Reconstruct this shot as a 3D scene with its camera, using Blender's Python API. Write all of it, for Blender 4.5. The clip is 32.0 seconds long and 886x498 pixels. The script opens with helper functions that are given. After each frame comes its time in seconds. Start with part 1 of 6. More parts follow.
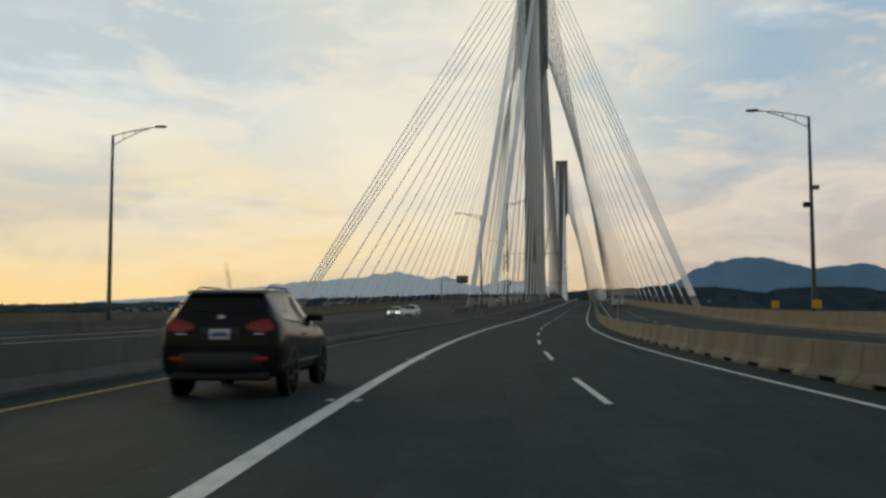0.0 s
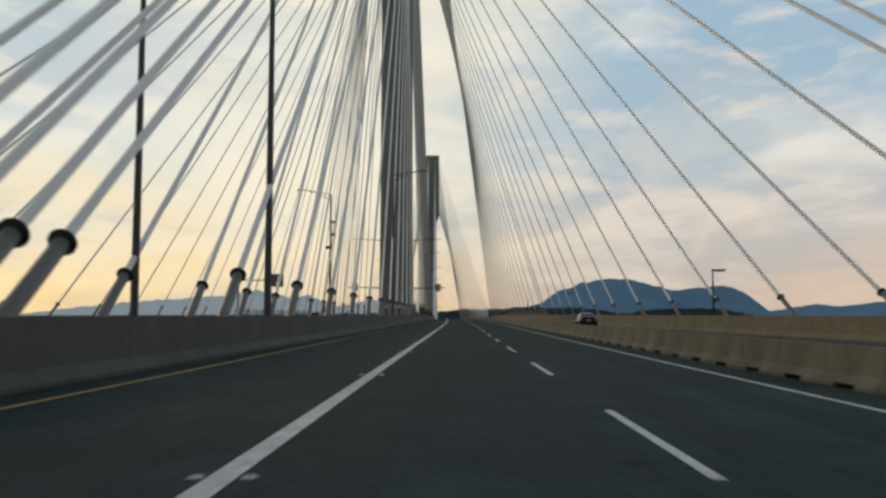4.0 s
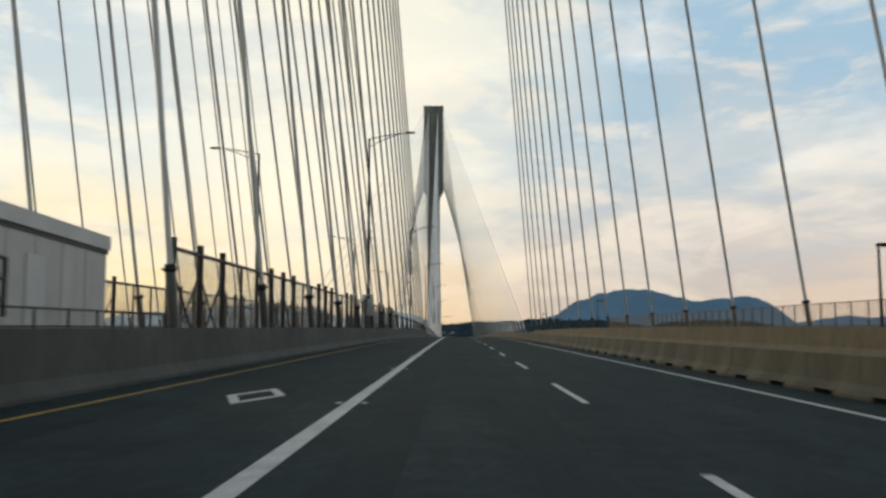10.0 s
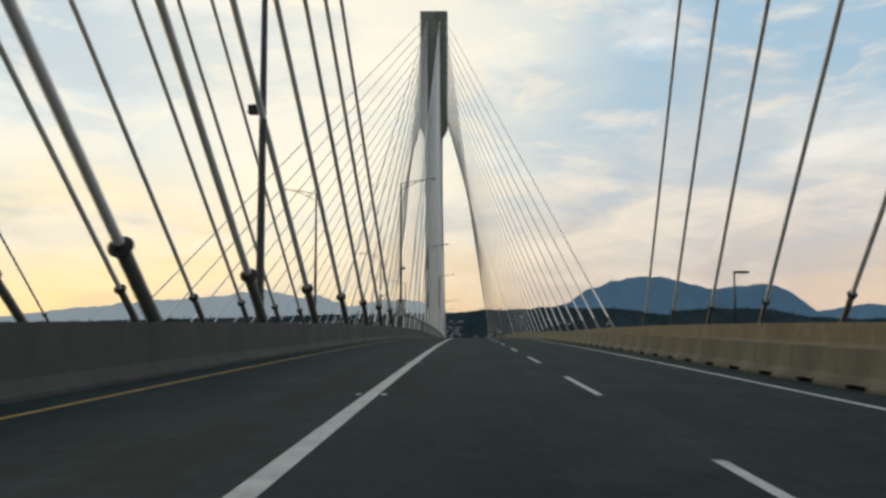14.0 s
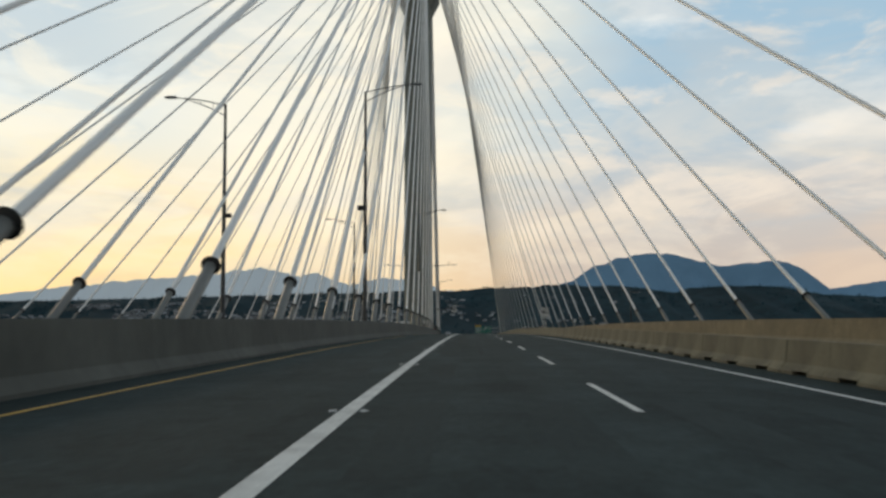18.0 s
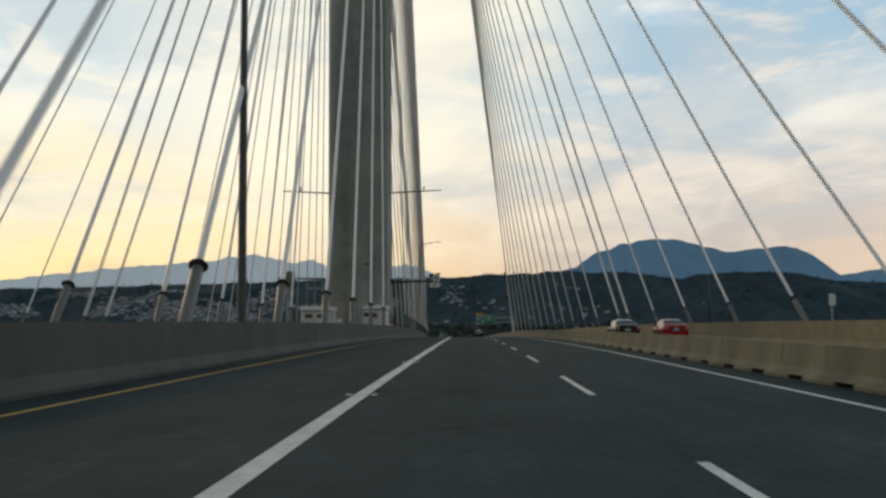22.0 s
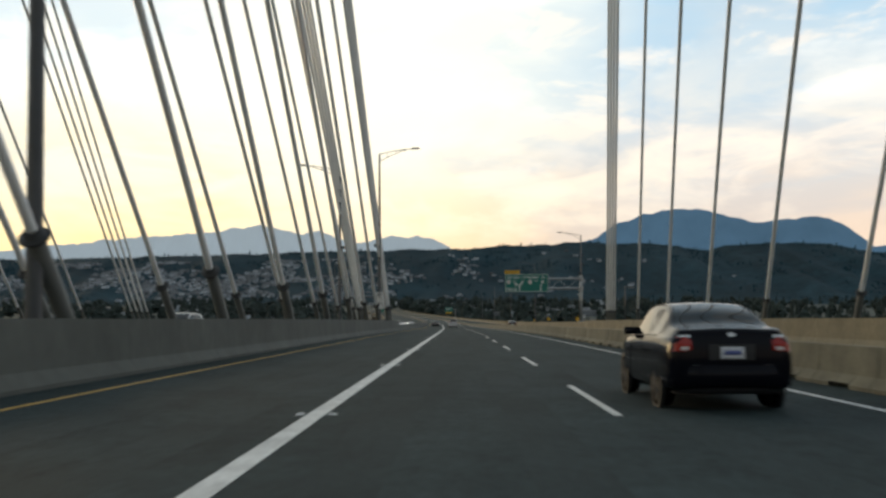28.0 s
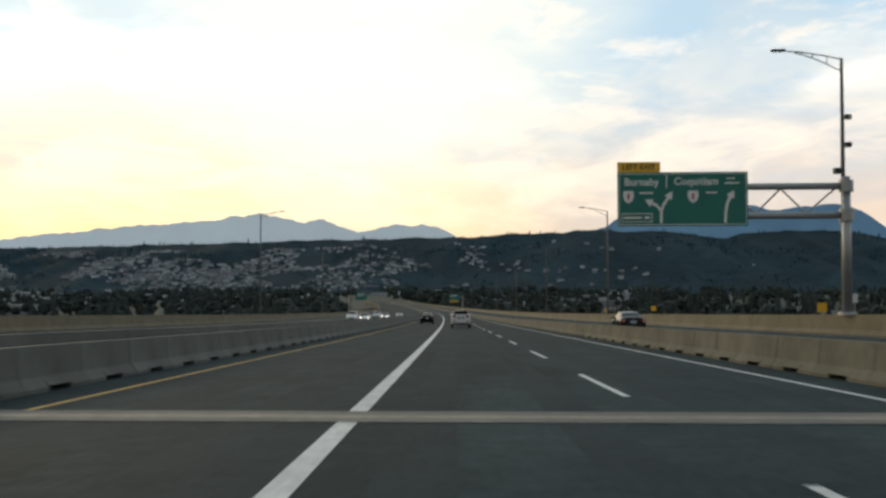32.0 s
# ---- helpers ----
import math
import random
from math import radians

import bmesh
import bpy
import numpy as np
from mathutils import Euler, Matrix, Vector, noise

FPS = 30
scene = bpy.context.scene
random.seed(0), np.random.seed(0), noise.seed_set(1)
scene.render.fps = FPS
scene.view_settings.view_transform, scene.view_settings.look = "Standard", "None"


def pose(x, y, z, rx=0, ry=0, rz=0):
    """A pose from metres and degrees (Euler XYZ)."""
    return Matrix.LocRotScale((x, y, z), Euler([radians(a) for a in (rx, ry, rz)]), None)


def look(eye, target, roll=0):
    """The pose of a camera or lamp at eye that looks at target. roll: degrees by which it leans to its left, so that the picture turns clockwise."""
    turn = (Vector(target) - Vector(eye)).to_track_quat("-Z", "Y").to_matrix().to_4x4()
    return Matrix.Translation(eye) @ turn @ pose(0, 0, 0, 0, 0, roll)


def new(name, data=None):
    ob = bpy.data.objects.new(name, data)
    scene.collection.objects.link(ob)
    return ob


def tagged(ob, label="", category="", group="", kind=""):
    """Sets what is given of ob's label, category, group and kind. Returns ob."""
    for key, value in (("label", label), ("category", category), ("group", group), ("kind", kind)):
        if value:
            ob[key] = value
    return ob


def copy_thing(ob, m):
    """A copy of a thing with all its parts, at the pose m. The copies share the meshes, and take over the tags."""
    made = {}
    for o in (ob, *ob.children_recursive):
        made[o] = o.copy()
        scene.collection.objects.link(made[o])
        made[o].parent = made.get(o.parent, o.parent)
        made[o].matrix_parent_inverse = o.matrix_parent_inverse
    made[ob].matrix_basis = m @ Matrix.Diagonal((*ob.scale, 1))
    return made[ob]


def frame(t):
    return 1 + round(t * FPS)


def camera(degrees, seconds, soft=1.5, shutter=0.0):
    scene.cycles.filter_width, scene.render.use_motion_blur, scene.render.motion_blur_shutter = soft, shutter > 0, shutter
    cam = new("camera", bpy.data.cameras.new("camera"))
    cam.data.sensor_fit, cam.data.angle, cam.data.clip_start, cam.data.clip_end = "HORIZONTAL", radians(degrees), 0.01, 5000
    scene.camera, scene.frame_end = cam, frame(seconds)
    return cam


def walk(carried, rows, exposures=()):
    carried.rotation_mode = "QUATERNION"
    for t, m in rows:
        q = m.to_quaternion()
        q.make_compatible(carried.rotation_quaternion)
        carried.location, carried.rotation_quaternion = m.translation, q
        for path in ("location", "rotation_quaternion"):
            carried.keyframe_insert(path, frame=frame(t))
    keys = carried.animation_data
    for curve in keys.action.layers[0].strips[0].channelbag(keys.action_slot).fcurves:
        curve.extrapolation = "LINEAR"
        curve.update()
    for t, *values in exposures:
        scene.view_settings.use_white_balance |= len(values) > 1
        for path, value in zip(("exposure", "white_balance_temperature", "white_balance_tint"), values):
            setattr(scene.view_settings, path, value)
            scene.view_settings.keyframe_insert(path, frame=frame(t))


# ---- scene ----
cam = camera(49.5, 32.0, soft=2.8, shutter=0.2)
PATH = [
    (0.0, pose(3.347, -10.245, 1.199, 94.289, 0.091, 8.208)),
    (1.0, pose(0.358, 20.881, 1.406, 94.736, 0.169, 4.994)),
    (2.0, pose(-1.304, 52.288, 1.777, 95.092, -0.307, 2.428)),
    (3.0, pose(-1.649, 83.377, 2.278, 95.300, 0.041, 1.012)),
    (3.5, pose(-1.689, 98.802, 2.579, 95.361, 0.029, 0.161)),
    (5.5, pose(-1.292, 160.731, 4.160, 96.002, -0.019, 0.533)),
    (6.0, pose(-1.156, 176.366, 4.590, 96.028, -0.031, 0.390)),
    (7.0, pose(-0.798, 207.666, 5.469, 95.856, 0.221, -0.008)),
    (8.0, pose(-0.381, 239.191, 6.358, 96.268, 0.208, 0.145)),
    (8.5, pose(-0.206, 254.875, 6.799, 96.015, 0.217, 0.217)),
    (9.0, pose(-0.042, 270.606, 7.241, 96.196, 0.225, 0.457)),
    (10.0, pose(0.286, 302.689, 8.139, 96.239, 0.091, 0.906)),
    (11.0, pose(0.212, 335.223, 9.044, 96.206, 0.268, 1.553)),
    (11.5, pose(0.054, 351.491, 9.488, 96.187, 0.159, 1.687)),
    (12.0, pose(-0.100, 367.807, 9.926, 95.902, -0.049, 1.517)),
    (13.0, pose(-0.191, 400.585, 10.787, 96.119, -0.110, 1.333)),
    (14.0, pose(-0.125, 433.433, 11.611, 95.558, 0.065, 1.409)),
    (16.5, pose(-0.141, 510.915, 13.007, 94.724, 0.111, 1.421)),
    (17.0, pose(-0.133, 526.021, 13.181, 94.382, 0.100, 1.450)),
    (18.0, pose(-0.172, 555.120, 13.417, 94.293, 0.154, 1.531)),
    (19.0, pose(-0.146, 584.120, 13.510, 94.212, 0.105, 1.540)),
    (20.0, pose(-0.091, 612.877, 13.472, 94.062, 0.156, 1.447)),
    (20.5, pose(-0.014, 627.096, 13.414, 93.908, 0.088, 1.311)),
    (21.0, pose(0.067, 641.344, 13.331, 93.887, 0.121, 1.344)),
    (22.0, pose(0.201, 669.870, 13.087, 93.574, 0.251, 1.516)),
    (23.0, pose(0.213, 698.570, 12.737, 93.459, 0.440, 1.558)),
    (24.0, pose(0.012, 727.589, 12.266, 92.988, 0.117, 1.560)),
    (24.5, pose(-0.070, 742.127, 11.983, 93.168, 0.160, 1.576)),
    (25.0, pose(-0.186, 756.679, 11.671, 92.947, 0.203, 1.627)),
    (25.5, pose(-0.244, 771.247, 11.329, 92.941, 0.268, 1.490)),
    (27.5, pose(-0.834, 829.661, 9.666, 92.245, 0.328, 2.287)),
    (28.0, pose(-1.072, 844.301, 9.176, 92.037, 0.193, 2.351)),
    (28.5, pose(-1.364, 858.722, 8.666, 91.858, 0.162, 2.400)),
    (29.0, pose(-1.676, 873.136, 8.129, 91.747, 0.132, 2.584)),
    (29.5, pose(-2.058, 887.454, 7.586, 91.686, 0.226, 2.992)),
    (30.0, pose(-2.458, 901.766, 7.033, 91.793, 0.419, 3.198)),
    (30.5, pose(-3.045, 916.272, 6.462, 91.861, 0.231, 3.186)),
    (31.0, pose(-3.651, 930.772, 5.883, 91.660, -0.058, 3.140)),
    (31.5, pose(-4.222, 945.352, 5.290, 91.646, -0.032, 2.977)),
    (32.0, pose(-4.812, 959.926, 4.688, 91.497, 0.193, 2.713)),
]
walk(cam, PATH, exposures=((0, -.29), (2, -.33), (3.5, -.25), (7, -.14), (10, -.03), (14, -.05), (17, -.05), (20, -.06), (22.5, .02), (25, .23), (28, .34), (32, .31)))

# ---- the road's line: x is across, y along, z up; the deck climbs, crests and falls ----
GRADE_Y = (-300, 0, 40, 85, 125, 200, 320, 420, 530, 590, 690, 745, 865, 990, 1300, 2400, 3200)
GRADE_G = (0.00400, 0.00540, 0.01254, 0.01831, 0.02639, 0.02829, 0.02788, 0.02534, 0.00990, -0.00027, -0.01289, -0.02089, -0.03727, -0.04305, -0.03400, -0.01200, 0.00000)
HEAD_Y = (-120, -60, 10, 38, 72, 115, 190, 270, 330, 700, 850, 1000, 1200, 2400)
HEAD_H = (-0.2200, -0.1700, -0.0920, -0.0462, -0.0061, 0.0104, 0.0133, 0.0093, -0.0030, 0.0026, -0.0225, -0.0362, -0.0500, -0.2000)
OPP_H = (-0.2200, -0.1700, -0.0920, -0.0462, -0.0191, -0.0336, -0.0377, -0.0047, -0.0030, 0.0026, 0.0095, 0.0037, -0.0072, -0.0357, -0.0500, -0.2000)
OPP_Y = (-120, -60, 10, 38, 72, 115, 190, 270, 330, 700, 850, 940, 985, 1060, 1200, 2400)   # the opposite carriageway draws nearer at both ends
_Y = np.arange(-300, 3200, 1.0)


def _run(ky, kv, zero):
    g = np.interp(_Y, ky, kv)
    z = np.concatenate([[0], np.cumsum((g[1:] + g[:-1]) / 2)])
    return z - np.interp(zero, _Y, z)


_Z, _X, _XO = _run(GRADE_Y, GRADE_G, 0), _run(HEAD_Y, HEAD_H, 330), _run(OPP_Y, OPP_H, 330)
MID = -11.75             # the line of the pylons
AXIS = -12.2             # halfway between the two decks
TOWERS = (307.4, 777.4)  # the two pylons
GROUND = -42.0


def road_z(y):
    return float(np.interp(y, _Y, _Z))


def flare(y):
    """The outer lanes stand further out past both ends of the bridge."""
    return 3.6 * min(1.0, max(0.0, (230 - y) / 100)) + 6.0 * min(1.0, max(0.0, (y - 974) / 34.0))


def road_x(y, x=0.0):
    """How far the carriageway on x's side has swung across at y."""
    return float(np.interp(y, _Y, _X if x > AXIS else _XO)) + (flare(y) if x > 13.2 else 0.0)


def on_road(x, y, z=0.0):
    return (x + road_x(y, x), y, z + road_z(y))


def along(x, y):
    """The turn that lays a thing along the road at x, y."""
    slope = math.atan((road_z(y + 1) - road_z(y - 1)) / 2)
    turn = math.atan((road_x(y + 1, x) - road_x(y - 1, x)) / 2)
    return Euler((slope, 0, -turn)).to_matrix().to_4x4()


# ---- sky, sun ----
SUN_AZ = radians(-34)     # from straight ahead, to the left
SUN_EL = radians(10)
sun_dir = Vector((math.sin(SUN_AZ) * math.cos(SUN_EL), math.cos(SUN_AZ) * math.cos(SUN_EL), math.sin(SUN_EL)))

world = bpy.data.worlds.new("evening_sky")
scene.world = world
world.use_nodes = True
wt = world.node_tree
wt.nodes.clear()


def wmath(op, a, b=None, c=None, clamp=False):
    n = wt.nodes.new("ShaderNodeMath")
    n.operation, n.use_clamp = op, clamp
    for i, v in enumerate((a, b, c)):
        if v is None:
            continue
        if isinstance(v, (int, float)):
            n.inputs[i].default_value = v
        else:
            wt.links.new(v, n.inputs[i])
    return n.outputs[0]


def wmix(fac, a, b):
    n = wt.nodes.new("ShaderNodeMix")
    n.data_type = "RGBA"
    for i, v in ((0, fac), (6, a), (7, b)):
        if isinstance(v, (int, float)):
            n.inputs[i].default_value = v
        elif isinstance(v, tuple):
            n.inputs[i].default_value = v
        else:
            wt.links.new(v, n.inputs[i])
    return n.outputs[2]


def wramp(fac, lo, hi):
    n = wt.nodes.new("ShaderNodeMapRange")
    n.interpolation_type = "SMOOTHSTEP"
    wt.links.new(fac, n.inputs[0])
    n.inputs[1].default_value, n.inputs[2].default_value = lo, hi
    return n.outputs[0]


w_co = wt.nodes.new("ShaderNodeTexCoord").outputs["Generated"]
w_sep = wt.nodes.new("ShaderNodeSeparateXYZ")
wt.links.new(w_co, w_sep.inputs[0])
wx, wy, wz = w_sep.outputs
# streaky evening cloud: long across, thin in height
w_layer = wt.nodes.new("ShaderNodeCombineXYZ")
wt.links.new(wmath("MULTIPLY", wx, 2.3), w_layer.inputs[0])
wt.links.new(wmath("MULTIPLY", wy, .6), w_layer.inputs[1])
wt.links.new(wmath("MULTIPLY", wz, 6.5), w_layer.inputs[2])


def toward(az, el, near, far):
    """1 in the direction az, el (degrees, from straight ahead to the right, up), falling off to 0 at the angle far."""
    n = wt.nodes.new("ShaderNodeVectorMath")
    n.operation = "DOT_PRODUCT"
    wt.links.new(w_co, n.inputs[0])
    n.inputs[1].default_value = (math.sin(radians(az)) * math.cos(radians(el)), math.cos(radians(az)) * math.cos(radians(el)), math.sin(radians(el)))
    return wramp(n.outputs["Value"], math.cos(radians(far)), math.cos(radians(near)))


def wnoise(scale, detail, rough, shift=0.0, warp=.0):
    m = wt.nodes.new("ShaderNodeMapping")
    m.inputs["Location"].default_value = (shift, shift * .7, shift * .3)
    wt.links.new(w_layer.outputs[0], m.inputs[0])
    n = wt.nodes.new("ShaderNodeTexNoise")
    n.inputs["Scale"].default_value, n.inputs["Detail"].default_value, n.inputs["Roughness"].default_value = scale, detail, rough
    n.inputs["Distortion"].default_value = warp
    wt.links.new(m.outputs[0], n.inputs["Vector"])
    return n.outputs[0]


w_sky = wt.nodes.new("ShaderNodeTexSky")
w_sky.sky_type, w_sky.sun_disc = "NISHITA", False
w_sky.sun_elevation, w_sky.sun_rotation = SUN_EL, SUN_AZ
w_sky.dust_density, w_sky.ozone_density = 2.0, 1.5
w_blue = wt.nodes.new("ShaderNodeVectorMath")
w_blue.operation = "SCALE"
wt.links.new(w_sky.outputs[0], w_blue.inputs[0])
w_blue.inputs["Scale"].default_value = 0.08
w_low = wramp(wz, 0.19, 0.0)                     # 1 at the horizon
w_mid = wramp(wz, 0.25, 0.06)
w_left = wramp(wx, 0.22, -0.42)                  # 1 on the sunset's side
c_low = wmix(w_left, (.70, .54, .42, 1), (1.14, .755, .27, 1))
c_mid = wmix(w_left, (.66, .61, .57, 1), (.97, .79, .46, 1))
c_high = wmix(w_left, (.38, .55, .70, 1), (.56, .72, .85, 1))
c_base = wmix(w_low, wmix(w_mid, wmix(0.08, c_high, w_blue.outputs[0]), c_mid), c_low)
# grey-blue banks below, bright streaks over them
c_white = wmix(w_low, wmix(w_mid, (.93, .92, .89, 1), wmix(w_left, (.88, .81, .72, 1), (.98, .87, .64, 1))), wmix(w_left, (.82, .63, .47, 1), (1.05, .78, .36, 1)))
c_grey = wmix(w_low, wmix(w_left, (.47, .56, .63, 1), (.48, .585, .67, 1)), wmix(w_left, (.46, .43, .43, 1), (.72, .58, .42, 1)))
w_bank = wramp(wnoise(1.25, 7, .56, 2.4, .35), 0.45, 0.58)
w_veil = wramp(wnoise(1.55, 7, .55, 7.7, .35), 0.49, 0.66)
w_wisp = wramp(wnoise(4.2, 5, .55, 15.3, .3), 0.52, 0.70)
c1 = wmix(wmath("MULTIPLY", w_bank, wmath("ADD", wmath("MULTIPLY", w_left, .25), .47)), c_base, c_grey)
c2 = wmix(wmath("MULTIPLY", w_veil, 0.74), c1, c_white)
c2 = wmix(wmath("MULTIPLY", w_wisp, 0.28), c2, c_white)
# long peach streaks in the lower sky
w_peach = wmath("MULTIPLY", wramp(wnoise(1.9, 7, .58, 21.0, .5), 0.44, 0.60), wmath("MULTIPLY", wramp(wz, .02, .07), wramp(wz, .30, .10)))
c2 = wmix(wmath("MULTIPLY", w_peach, 0.60), c2, wmix(w_left, (.90, .785, .645, 1), (1.05, .88, .56, 1)))
# broken cloudlets over the blue, warm above and slate grey beneath
w_puff = wnoise(2.7, 8, .60, 31.0, .55)
w_lit = wmath("MULTIPLY", wramp(w_puff, .50, .62), wramp(wz, .05, .12))
w_dark = wmath("MULTIPLY", wramp(wnoise(2.1, 8, .60, 44.5, .55), .51, .63), wramp(wz, .06, .13))
c2 = wmix(wmath("MULTIPLY", w_dark, .42), c2, wmix(w_left, (.47, .545, .61, 1), (.56, .64, .70, 1)))
c2 = wmix(wmath("MULTIPLY", w_lit, .50), c2, wmix(w_left, (.90, .785, .67, 1), (.98, .91, .76, 1)))
w_glow = wmath("ADD", wmath("MULTIPLY", toward(-6, 18, 4, 17), .64), wmath("MULTIPLY", toward(-20, 14, 2, 24), .18), clamp=True)
c3 = wmix(wmath("MULTIPLY", w_glow, wmath("ADD", wmath("MULTIPLY", w_bank, -.45), 1.0)), c2, (1.05, .955, .76, 1))
w_under = wramp(wz, -0.02, 0.0)
w_back = wramp(wy, -.15, .55)                   # the east behind is already dusky
w_zen = wramp(wz, .95, .42)
w_dim = wmath("MULTIPLY", wmath("ADD", wmath("MULTIPLY", w_back, .48), .52), wmath("ADD", wmath("MULTIPLY", w_zen, .45), .55))
w_dusk = wt.nodes.new("ShaderNodeVectorMath")
w_dusk.operation = "SCALE"
wt.links.new(c3, w_dusk.inputs[0])
wt.links.new(w_dim, w_dusk.inputs["Scale"])
c4 = wmix(w_under, (.06, .07, .07, 1), w_dusk.outputs[0])
w_bg = wt.nodes.new("ShaderNodeBackground")
w_warm = wt.nodes.new("ShaderNodeVectorMath")
w_warm.operation = "MULTIPLY"
w_warm.inputs[1].default_value = (1.0, 1.0, .975)
wt.links.new(c4, w_warm.inputs[0])
wt.links.new(w_warm.outputs[0], w_bg.inputs[0])
w_bg.inputs[1].default_value = 1.1
w_out = wt.nodes.new("ShaderNodeOutputWorld")
wt.links.new(w_bg.outputs[0], w_out.inputs[0])

sun = new("low_sun", bpy.data.lights.new("low_sun", "SUN"))
sun.data.energy, sun.data.angle, sun.data.color = 0.55, radians(16), (1.0, .70, .36)
sun.matrix_world = look((0, 0, 0), -sun_dir)


# ---- materials ----
def material(name, base, rough=.8, metal=0.0, grain=(), bump=0.0, bump_scale=40, spread=0.0, islands=0.0, spec=.5, coord="Object", streak=None, glow=None):
    """A principled surface. grain: (scale, strength, detail) layers that lighten and darken the base; spread: how far pieces differ."""
    m = bpy.data.materials.new(name)
    m.use_nodes = True
    t = m.node_tree
    b = t.nodes["Principled BSDF"]
    b.inputs["Roughness"].default_value, b.inputs["Metallic"].default_value = rough, metal
    b.inputs["Specular IOR Level"].default_value = spec
    co = t.nodes.new("ShaderNodeTexCoord").outputs[coord]
    col = t.nodes.new("ShaderNodeRGB").outputs[0]
    col.default_value = (*base, 1)

    def scaled(c, fac):
        v = t.nodes.new("ShaderNodeVectorMath")
        v.operation = "SCALE"
        t.links.new(c, v.inputs[0])
        t.links.new(fac, v.inputs["Scale"])
        return v.outputs[0]

    for layer in grain:
        scale, strength, detail = layer[:3]
        vec = co
        if len(layer) > 3:
            mp = t.nodes.new("ShaderNodeMapping")
            mp.inputs["Scale"].default_value = layer[3]
            t.links.new(co, mp.inputs[0])
            vec = mp.outputs[0]
        n = t.nodes.new("ShaderNodeTexNoise")
        n.inputs["Scale"].default_value, n.inputs["Detail"].default_value = scale, detail
        t.links.new(vec, n.inputs["Vector"])
        r = t.nodes.new("ShaderNodeMapRange")
        t.links.new(n.outputs[0], r.inputs[0])
        r.inputs[1].default_value, r.inputs[2].default_value = .3, .7
        r.inputs[3].default_value, r.inputs[4].default_value = 1 - strength, 1 + strength
        col = scaled(col, r.outputs[0])
    if spread:
        o = t.nodes.new("ShaderNodeObjectInfo")
        r = t.nodes.new("ShaderNodeMapRange")
        t.links.new(o.outputs["Random"], r.inputs[0])
        r.inputs[3].default_value, r.inputs[4].default_value = 1 - spread, 1 + spread
        col = scaled(col, r.outputs[0])
    if islands:
        o = t.nodes.new("ShaderNodeNewGeometry")
        r = t.nodes.new("ShaderNodeMapRange")
        t.links.new(o.outputs["Random Per Island"], r.inputs[0])
        r.inputs[3].default_value, r.inputs[4].default_value = 1 - islands, 1 + islands
        col = scaled(col, r.outputs[0])
    t.links.new(col, b.inputs["Base Color"])
    if bump:
        n = t.nodes.new("ShaderNodeTexNoise")
        n.inputs["Scale"].default_value, n.inputs["Detail"].default_value = bump_scale, 4
        t.links.new(co, n.inputs["Vector"])
        p = t.nodes.new("ShaderNodeBump")
        p.inputs["Strength"].default_value, p.inputs["Distance"].default_value = bump, .02
        t.links.new(n.outputs[0], p.inputs["Height"])
        t.links.new(p.outputs[0], b.inputs["Normal"])
    if glow:
        b.inputs["Emission Color"].default_value = (*glow[:3], 1)
        b.inputs["Emission Strength"].default_value = glow[3]
    return m


ASPHALT = material("asphalt", (.0340, .0490, .0510), .86, spec=.06, grain=((.05, .20, 4, (1, .2, 1)), (.35, .20, 5), (.9, .16, 4, (1, .05, 1)), (2.4, .14, 4), (9, .22, 5)), bump=.4, bump_scale=30)
# Warm sunset light on the walls is mixed into both tan base colours.
CONCRETE = material("sunset_tinted_concrete", (.178, .150, .096), .9, grain=((.35, .14, 4), (1.1, .12, 5), (4, .10, 5), (16, .08, 4)), bump=.25, bump_scale=14, spread=.07)
WEATHERED = material("sunset_tinted_weathered_concrete", (.122, .114, .080), .9, grain=((.35, .20, 4), (1.1, .16, 5), (.8, .12, 4, (1, 1, .25)), (4, .12, 5), (16, .08, 4)), bump=.3, bump_scale=14, spread=.12)
PARAPET = material("parapet_concrete", (.098, .102, .091), .9, grain=((.12, .14, 4), (.5, .13, 4), (2.5, .10, 5), (1.2, .07, 4, (1, 1, .2))), bump=.25, bump_scale=14, spread=.05)
TOWERSTONE = material("pylon_concrete", (.268, .282, .255), .88, grain=((.05, .18, 4), (.5, .20, 4, (1, 1, .06)), (.18, .18, 5), (.9, .12, 5), (3.0, .10, 5)), bump=.25, bump_scale=6)
WHITEPAINT = material("road_paint_white", (.62, .62, .60), .7, grain=((1.6, .18, 5), (14, .22, 5)))
YELLOWPAINT = material("road_paint_yellow", (.50, .30, .05), .7, grain=((1.6, .2, 5), (14, .25, 5)))
SHEATH = material("white_cable_sheath", (.92, .92, .91), .38, grain=((.2, .06, 3),))
ANCHOR = material("grey_anchor_pipe", (.150, .156, .148), .5, grain=((2, .12, 3),))
COLLAR = material("black_rubber_collar", (.02, .02, .02), .6, grain=((5, .2, 3),))
GALV = material("galvanised_steel", (.33, .34, .34), .45, metal=.6, grain=((1.5, .12, 4),))
DARKSTEEL = material("dark_steel", (.030, .031, .033), .55, metal=.1, grain=((2, .15, 3),))


# ---- building blocks ----
def mesh_from(name, verts, faces, mats=(), smooth=False):
    me = bpy.data.meshes.new(name)
    me.from_pydata([tuple(v) for v in verts], [], faces)
    for m in mats:
        me.materials.append(m)
    if smooth:
        me.polygons.foreach_set("use_smooth", [True] * len(me.polygons))
    me.update()
    return me


